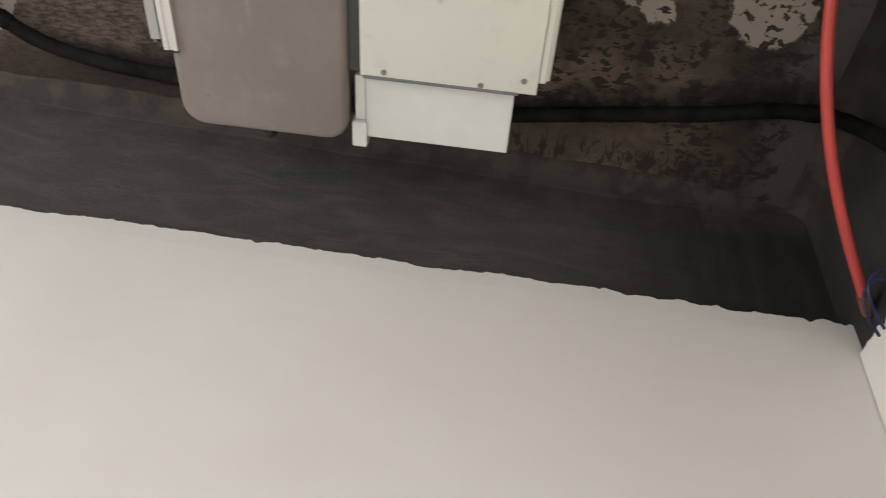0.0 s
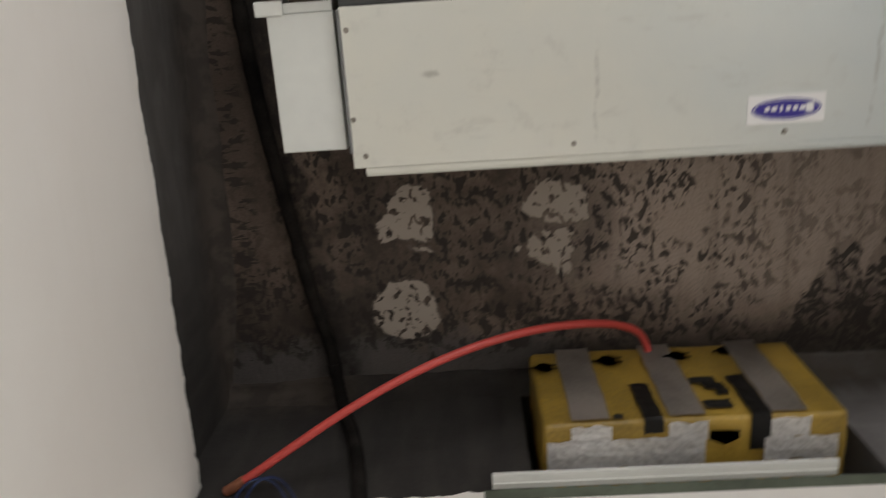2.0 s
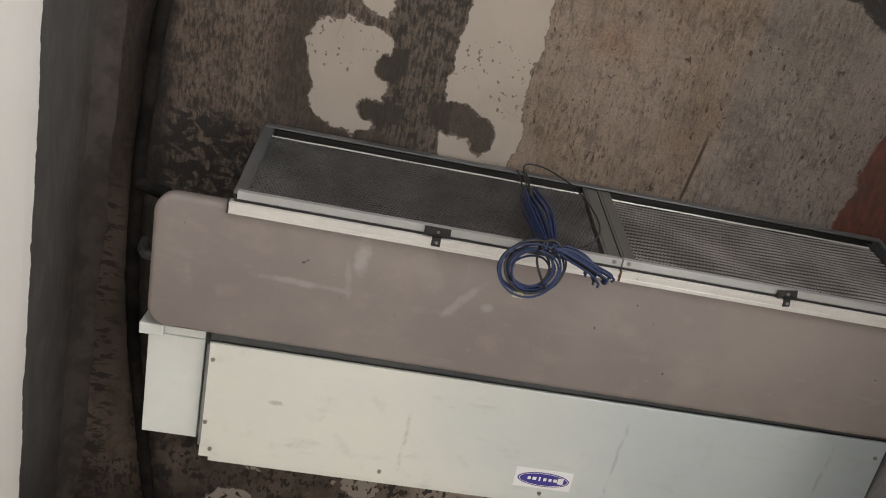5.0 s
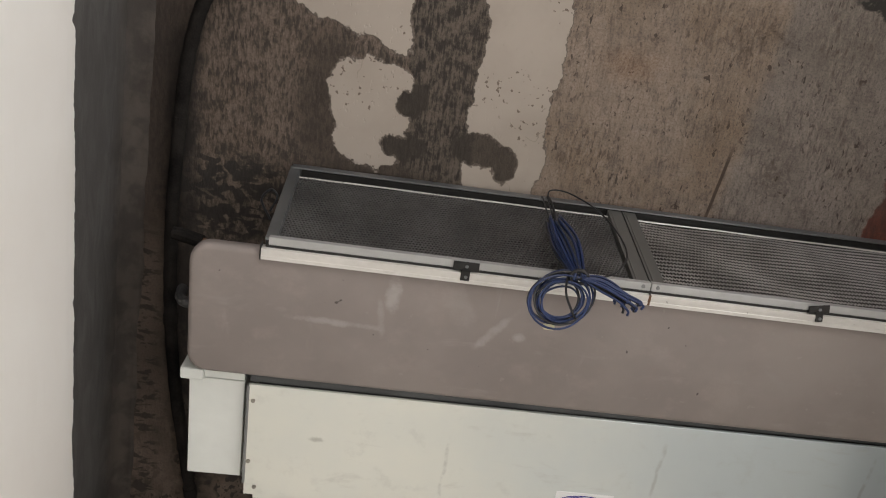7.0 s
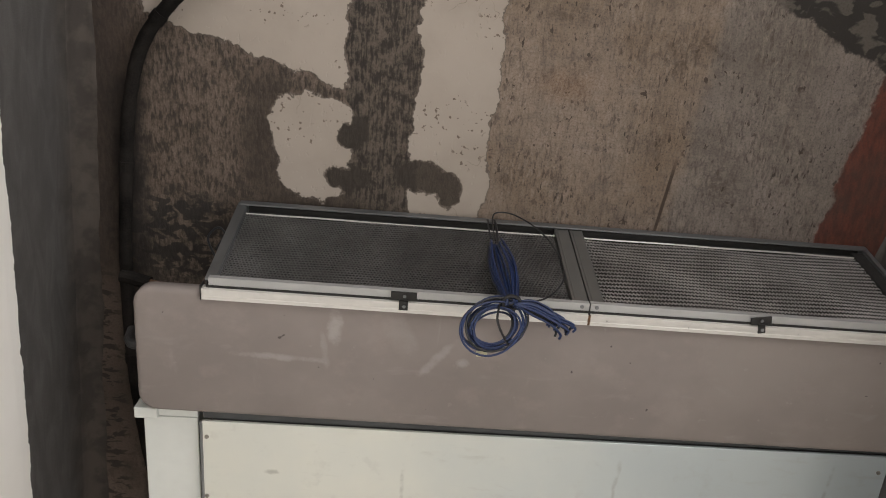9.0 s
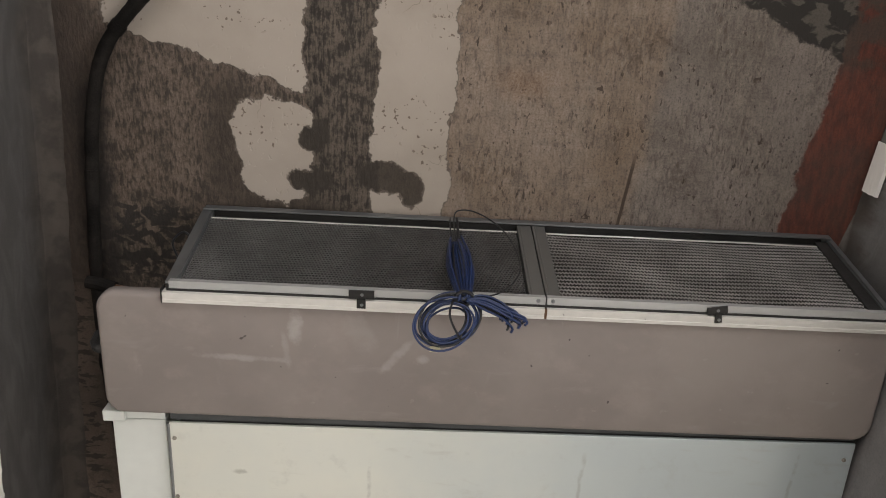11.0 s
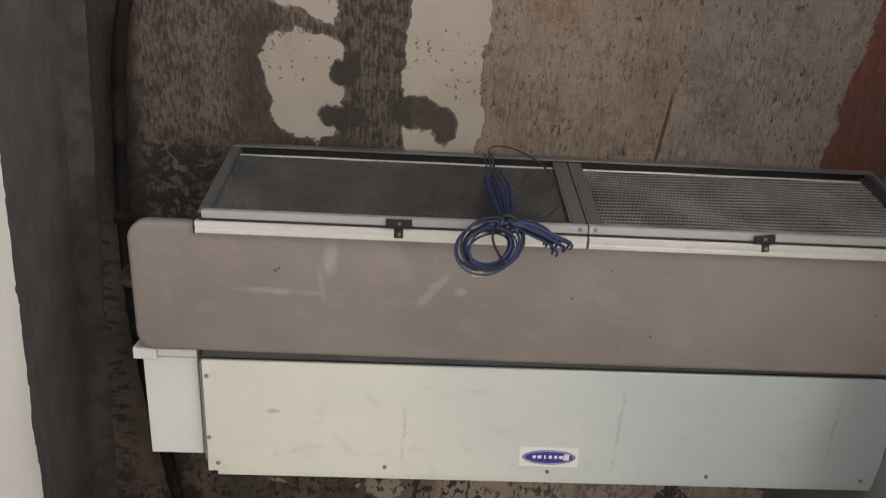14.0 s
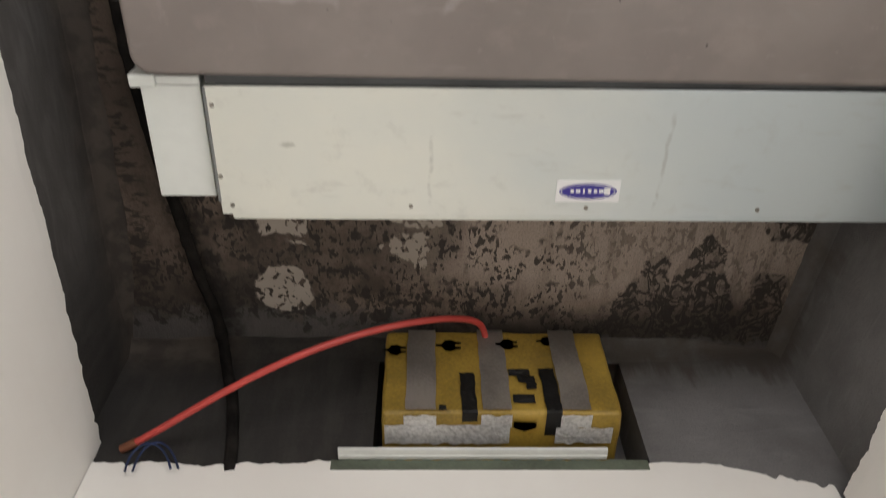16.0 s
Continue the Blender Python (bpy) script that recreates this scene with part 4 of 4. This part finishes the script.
    for cx, tilt in ((0.062, 0.0), (0.640, -10.0)):
        m = pose(cx, -0.2105, 2.7368, 0, 0, tilt)
        clip = boxes(((-0.0205, -0.0085, -0.0015), (0.0205, 0.0055, 0.0015)), ((-0.0072, 0.004, -0.0042), (0.0072, 0.0215, -0.0012)), ((-0.0072, 0.003, -0.0042), (0.0072, 0.0065, 0.0012)), bevel=0.0006)
        if tilt:
            m = m @ Matrix.Diagonal((0.82, 0.9, 1.0, 1.0))
        bmesh.ops.transform(clip, matrix=m, verts=clip.verts)
        clip_ob = part("filter_clip", clip, M_BLACK, unit, "black turn clip")
        for sy, sz in ((-0.0015, -0.0018), (0.0150, -0.0046)):
            sc = bmesh.new()
            disc(sc, m @ Vector((0.001, sy, sz)), 0.0030, (0, 0, -1), 0.002)
            part("clip_screw", sc, M_GALV, clip_ob)
    # the pan and the filters hang slightly askew to the casing
    for ob in unit.children_recursive:
        if ob.name.split(".")[0] not in ("casing", "cover_plate", "hem", "end_flange", "screw", "gasket", "badge", "blue_oval", "oval_line", "badge_mark"):
            for v in ob.data.vertices:
                v.co.y += 0.0075 * (v.co.x - X0)
    # terminal box on the end
    tb = part("terminal_box", boxes(((-0.362, 0.047, 2.7555), (-0.271, 0.236, 2.91)), bevel=0.0015), M_WHITEBOX, unit, "white enamelled terminal box")
    part("lid_tab", boxes(((-0.3765, 0.029, 2.750), (-0.338, 0.0495, 2.80)), bevel=0.0025), M_WHITEBOX, tb)
    part("lid_fold", boxes(((-0.338, 0.033, 2.7575), (-0.272, 0.0465, 2.90)), bevel=0.001), M_WHITEBOX, tb)
    # drain outlet and hanger rods
    nub = tube([(-0.352, -0.086, 2.757), (-0.364, -0.086, 2.757), (-0.372, -0.086, 2.758), (-0.377, -0.086, 2.761), (-0.384, -0.088, 2.772), (-0.388, -0.090, 2.80)], 0.0085, 14)
    part("drain_outlet", nub, M_DRAIN, unit, "dark grey drain spigot")
    for hx, hy in ((-0.275, -0.10), (0.915, 0.20)):
        part("hanger_rod", tube([(hx, hy, 2.80), (hx, hy, 3.0)], 0.004, 8), M_GALV, unit)


build_unit()


# ---- pipes and cables ----
def build_pipes():
    path = spline([(-0.262, -0.70, 2.975), (-0.344, -0.622, 2.975), (-0.405, -0.54, 2.975), (-0.434, -0.43, 2.974), (-0.447, -0.29, 2.974), (-0.456, -0.14, 2.973), (-0.456, 0.05, 2.974),
                   (-0.443, 0.22, 2.974), (-0.418, 0.40, 2.975), (-0.398, 0.54, 2.974), (-0.378, 0.63, 2.972), (-0.368, 0.700, 2.958), (-0.350, 0.736, 2.90), (-0.326, 0.742, 2.83), (-0.305, 0.744, 2.735), (-0.292, 0.757, 2.64)], 10)
    pipe = thing("drain_pipe", (-0.44, 0.2, 2.975), "black insulated pipe under the slab running down behind plaster", "pipe")
    part("insulation", tube(path, 0.0122, 14, wobble=0.05, seed=5), M_PIPE, pipe, smooth=True)
    for i in range(14, len(path) - 30, 23):
        a, b = path[i], path[i + 1]
        part("pipe_strap", tube([a, a + (b - a).normalized() * 0.018], 0.0140, 14), M_PIPE, pipe)
    red = thing("red_conduit", (-0.1, 0.66, 2.8), "red flexible plastic conduit bowing from corner to yellow box", "conduit")
    part("end_collar", tube(bezier(RED_CTRL, 60)[:3], 0.0086, 14), M_RUST, red, "stained brown collar at the wall")
    part("hose", tube(bezier(RED_CTRL, 60), 0.0070, 14), M_REDPIPE, red, smooth=True)
    ln = thing("refrigerant_pipe", (-0.45, -0.20, 2.86), "black wrapped copper pipe with brass nut beside the unit", "pipe")
    part("wrapped_end", tube([(-0.415, -0.17, 2.838), (-0.395, -0.168, 2.836), (-0.366, -0.162, 2.832)], 0.012, 12, wobble=0.12, seed=3), M_PIPE, ln, "black wrapped pipe end")
    part("nut", tube([(-0.366, -0.162, 2.832), (-0.352, -0.160, 2.831)], 0.008, 8), M_BRASS, ln, "dull brass nut")
    part("copper_bend", tube(spline([(-0.352, -0.160, 2.831), (-0.325, -0.150, 2.83), (-0.295, -0.13, 2.832), (-0.27, -0.10, 2.84)], 6), 0.009, 10), M_COPPER, ln, "dull copper pipe")
    part("tie_wire", tube(spline([(-0.262, -0.205, 2.86), (-0.285, -0.225, 2.90), (-0.275, -0.235, 2.93), (-0.262, -0.225, 2.925), (-0.268, -0.21, 2.89)], 6), 0.0022, 6), M_BLACKWIRE, ln)
    bw = thing("cable_tails", (-0.44, 0.72, 2.65), "thin dark blue cable ends curling behind the plaster edge", "cable")
    for k in range(2):
        c = [(-0.475 + 0.014 * k, 0.732, 2.62), (-0.48 + 0.02 * k, 0.715, 2.69 + 0.008 * k), (-0.425 + 0.012 * k, 0.715, 2.70), (-0.395 + 0.014 * k, 0.735, 2.63)]
        part("strand", tube(bezier(c, 14), 0.0022, 6), M_BLUE, bw)


RED_CTRL = [(-0.508, 0.752, 2.695), (-0.312, 0.630, 2.674), (-0.099, 0.452, 2.812), (0.158, 0.612, 2.880), (0.187, 0.593, 2.965), (0.200, 0.672, 2.930)]
build_pipes()


def build_bundle():
    rnd = random.Random(12)
    cb = thing("cable_bundle", (0.22, -0.24, 2.80), "tied dark blue cables hung in loops before the filter", "cable")
    knot = Vector((0.222, -0.240, 2.668))
    # upright skein
    for k in range(20):
        ox, oy = rnd.uniform(-0.018, 0.018), rnd.uniform(-0.010, 0.008)
        top = Vector((0.214 + ox * 0.7, -0.258 + oy, 2.872 + rnd.uniform(-0.02, 0.012)))
        mid = (top + knot) / 2 + Vector((ox * 0.9, oy * 0.6 - 0.004, 0))
        sk = tube(spline([knot + Vector((ox * 0.5, oy * 0.4, -0.004)), mid, top], 6), 0.0022, 7)
        part("skein_strand", sk, M_BLACKWIRE if k % 4 == 3 else M_BLUE, cb, smooth=True)
    # hanging ring, leaning in under the pan
    centre, across, down = Vector((0.196, -0.205, 2.650)), Vector((1, 0.05, 0.15)), Vector((-0.2, 0.72, -0.62))
    for k in range(12):
        r = 0.043 + rnd.uniform(-0.013, 0.005)
        c = centre + Vector((rnd.uniform(-0.007, 0.007), rnd.uniform(-0.010, 0.008), rnd.uniform(-0.009, 0.009)))
        pts = [c + r * (1.06 * math.cos(a) * across + math.sin(a) * down) + Vector((0, 0, 0.004 * math.sin(a * 2 + k))) for a in (math.tau * i / 36 for i in range(36))]
        part("ring_strand", tube(pts, 0.0017, 7, closed=True), M_BLACKWIRE if k in (3, 7, 10) else M_BLUE, cb, smooth=True)
    part("tag", boxes(((0.172, -0.180, 2.617), (0.188, -0.173, 2.624)), bevel=0.001), M_BEIGE, cb, "small beige connector")
    # folded end
    for k in range(20):
        oz, oy = rnd.uniform(-0.019, 0.015), rnd.uniform(-0.012, 0.010)
        end = knot + Vector((0.082 + rnd.uniform(-0.026, 0.010), 0.022 + oy, -0.016 + oz * 1.4))
        fe = tube(spline([knot + Vector((0.004, 0, oz * 0.4)), knot + Vector((0.032, 0.006 + oy, 0.004 + oz)), knot + Vector((0.058, 0.014 + oy, -0.004 + oz * 1.2)), end, end + Vector((-0.002, 0.004, -0.008))], 6), 0.0019, 7)
        part("folded_strand", fe, M_BLACKWIRE if k % 3 == 2 else M_BLUE, cb, smooth=True)
    th = bmesh.new()
    tube(spline([knot, (0.275, -0.240, 2.690), (0.312, -0.250, 2.745), (0.316, -0.262, 2.81), (0.296, -0.276, 2.90), (0.255, -0.284, 2.965), (0.222, -0.284, 2.972), (0.213, -0.276, 2.945), (0.214, -0.262, 2.88)], 8), 0.0014, 6, bm=th)
    tube(spline([(0.218, -0.256, 2.87), (0.220, -0.268, 2.93), (0.219, -0.268, 2.978), (0.219, -0.24, 2.992)], 6), 0.0022, 6, bm=th)
    tube(spline([(0.208, -0.256, 2.87), (0.206, -0.268, 2.93), (0.208, -0.268, 2.978), (0.210, -0.24, 2.992)], 6), 0.0014, 6, bm=th)
    tube(spline([knot + Vector((-0.012, 0, 0.02)), (0.200, -0.225, 2.64), (0.212, -0.20, 2.628), (0.222, -0.185, 2.632)], 6), 0.0018, 6, bm=th)
    part("black_lead", th, M_BLACKWIRE, cb, "thin black wire loop")
    part("tie", tube([knot + Vector((0.013 * math.cos(a), 0.011 * math.sin(a), 0)) for a in (math.tau * i / 16 for i in range(16))], 0.003, 6, closed=True), M_BLACKWIRE, cb)


build_bundle()


# ---- yellow parcel in the recess ----
def build_parcel():
    x0, x1, y0, z0, z1 = -0.012, 0.448, 0.668, 2.706, 2.956
    par = thing("wrapped_box", (0.217, 0.72, z0), "box wrapped in yellow warning film and silver tape in a recess", "box")
    body = bmesh.new()
    add_box(body, (x0, y0, z0), (x1, 0.86, z1), 0.009, 3)
    bmesh.ops.subdivide_edges(body, edges=[e for e in body.edges if e.calc_length() > 0.1], cuts=8, use_grid_fill=True)
    for v in body.verts:
        k = noise.noise(v.co * 22) * 0.0035
        v.co += Vector((k, k * 0.5, noise.noise(v.co * 15 + Vector((4, 0, 0))) * 0.003))
    part("wrapping", body, M_YELLOW, par, smooth=False)

    def strip(name, xa, xb, za, zb, material, under, lean=0.0, label=""):
        """A band of tape down the front and, where under is given, folded below the box."""
        bm = bmesh.new()
        rnd = random.Random(int(xa * 1000))
        rows = []
        line = [(y0 - 0.004, z1 - (z1 - za) + (zb - za) * (1 - k / 10)) for k in range(11)]
        if under:
            line += [(y0 - 0.0015, z0 - 0.003), (y0 + 0.012, z0 - 0.0045), (y0 + under, z0 - 0.004)]
        for i, (yy, zz) in enumerate(line):
            sh = lean * (z1 - zz)
            j = rnd.uniform(-0.0015, 0.0015)
            rows.append([bm.verts.new((xa + sh + j + (xb - xa) * c / 4, yy + rnd.uniform(-0.0008, 0.0008) - 0.001, zz)) for c in range(5)])
        for u, v in zip(rows, rows[1:]):
            for c in range(4):
                bm.faces.new((u[c], u[c + 1], v[c + 1], v[c]))
        bmesh.ops.solidify(bm, geom=bm.faces[:], thickness=0.0009)
        return part(name, bm, material, par, label)

    def under(name, xa, xb, ya, yb, seed):
        """A crumpled piece of tape on the underside of the box."""
        bm = bmesh.new()
        nx, ny = max(4, int((xb - xa) / 0.006)), 7
        grid = []
        for j in range(ny + 1):
            row = []
            for i in range(nx + 1):
                px = xa + (xb - xa) * i / nx
                py = y0 + ya + (yb - ya) * j / ny
                ragged = 0.004 * noise.noise((px * 50, seed, j // 4)) if j in (0, ny) else 0.0
                crease = abs(noise.noise((px * 45 + py * 30, py * 60, seed))) * 0.004
                row.append(bm.verts.new((px, py + ragged, z0 - 0.0045 - crease)))
            grid.append(row)
        for u, v in zip(grid, grid[1:]):
            for i in range(nx):
                bm.faces.new((u[i], u[i + 1], v[i + 1], v[i]))
        bmesh.ops.solidify(bm, geom=bm.faces[:], thickness=0.0009)
        part(name, bm, M_TAPE_END, par, "pale crumpled tape under the box")

    for xa, xb in ((0.034, 0.092), (0.181, 0.236), (0.333, 0.388)):
        strip("tape", xa, xb, z0 + 0.004, z1 - 0.002, M_TAPE, 0, label="dull silver adhesive tape")
        under("tape_fold", xa - 0.003, xb + 0.001, 0.002, 0.034, int(xa * 900))
    under("tape_end", -0.006, 0.234, 0.026, 0.076, 5)
    under("tape_end", 0.322, 0.432, 0.034, 0.074, 6)
    # black marks printed on the film
    for xa, xb, za, zb, un in ((0.137, 0.166, z0 + 0.003, 2.815, 0.020), (0.297, 0.327, z0 + 0.003, 2.828, 0.056)):
        strip("black_bar", xa, xb, za, zb, M_PRINT, un, 0.02)
    for xa, xb, za, zb, ln in ((0.239, 0.281, 2.806, 2.826, 0.0), (0.239, 0.254, 2.786, 2.826, 0.35), (0.252, 0.272, 2.768, 2.806, 0.35), (0.241, 0.283, 2.728, 2.752, 0.0), (0.098, 0.112, 2.709, 2.722, 0.0)):
        strip("print_mark", xa, xb, za, zb, M_PRINT, 0, ln * 0.3)
    bm = bmesh.new()
    tri = [bm.verts.new((a, b, z0 - 0.0052)) for a, b in ((0.240, y0 + 0.018), (0.284, y0 + 0.020), (0.284, y0 + 0.034), (0.262, y0 + 0.044), (0.240, y0 + 0.034))]
    bm.faces.new(tri)
    bmesh.ops.solidify(bm, geom=bm.faces[:], thickness=0.0006)
    part("print_mark", bm, M_PRINT, par)

    def plug(cx, cz, s, cut=1.0):
        bm = bmesh.new()
        ring = [(0.5, 0.35), (0.15, 0.5), (-0.3, 0.42), (-0.55, 0.12), (-1.0, 0.1), (-1.0, -0.1), (-0.55, -0.12), (-0.3, -0.42), (0.15, -0.5), (0.5, -0.35)]
        a = [bm.verts.new((cx + s * min(u, cut), y0 - 0.0062, cz + 1.45 * s * v)) for u, v in ring]
        bm.faces.new(a)
        for dz in (0.2, -0.2):
            q = [bm.verts.new((cx + s * min(u, cut), y0 - 0.0062, cz + 1.45 * s * (dz + v))) for u, v in ((0.5, 0.09), (0.95, 0.09), (0.95, -0.09), (0.5, -0.09))]
            bm.faces.new(q)
        bmesh.ops.solidify(bm, geom=bm.faces[:], thickness=0.0006)
        part("print_plug", bm, M_PRINT, par)

    plug(0.120, 2.900, 0.027)
    plug(0.008, 2.885, 0.024)
    plug(0.242, 2.905, 0.024)
    plug(0.326, 2.915, 0.021, 0.3)


build_parcel()


def build_edges():
    pr = thing("support_profile", (0.16, 0.72, 2.68), "white plastic channel under the wrapped box along the plaster edge", "profile")
    part("web", boxes(((-0.092, 0.726, 2.6650), (0.418, 0.7485, 2.6685)), bevel=0.0007), M_PROFILE, pr)
    part("front_flange", boxes(((-0.092, 0.7235, 2.6650), (0.418, 0.726, 2.6725)), bevel=0.0007), M_PROFILE, pr)
    part("rib", boxes(((-0.090, 0.737, 2.6625), (0.416, 0.739, 2.6650)), bevel=0.0004), M_PROFILE, pr)
    bm = bmesh.new()
    prev = None
    for k in range(121):
        x = -0.105 + 0.60 * k / 120
        lo = 2.64
        hi = 2.6635 + 0.005 * noise.noise((x * 60, 2, 0))
        f = 0.7480 + 0.001 * noise.noise((x * 45, 5, 0))
        ring = [bm.verts.new(c) for c in ((x, f, lo), (x, f, hi), (x, 0.7590, hi), (x, 0.7590, lo))]
        if prev:
            for i in range(4):
                bm.faces.new((prev[i], prev[(i + 1) % 4], ring[(i + 1) % 4], ring[i]))
        else:
            bm.faces.new(ring)
        prev = ring
    bm.faces.new(prev[::-1])
    tagged(mesh_ob("board_edge", bm, M_GREEN), "broken grey-green board edge below the recess", "board", kind="structure")
    # strip under the slab along the right wall, the end of it smeared with putty
    st = thing("wall_strip", (right_x(-0.45), -0.45, 2.95), "grey-green wall strip under the slab with white putty smear", "strip")
    strip = bmesh.new()
    quad_wall(strip, (right_x(-0.36) - 0.006, -0.36), (right_x(-1.3) - 0.006, -1.3), -0.005, 2.945, 2.987)
    part("board", strip, M_STRIP, st)
    put = bmesh.new()
    quad_wall(put, (right_x(-0.352) - 0.0125, -0.352), (right_x(-0.446) - 0.0125, -0.446), -0.0075, 2.941, 2.985)
    bmesh.ops.subdivide_edges(put, edges=put.edges[:], cuts=6, use_grid_fill=True)
    for v in put.verts:
        v.co += Vector((0.5, 1, 1)) * noise.noise(v.co * 90) * 0.0025
    part("putty_smear", put, M_PUTTY, st, "white putty smear")


build_edges()
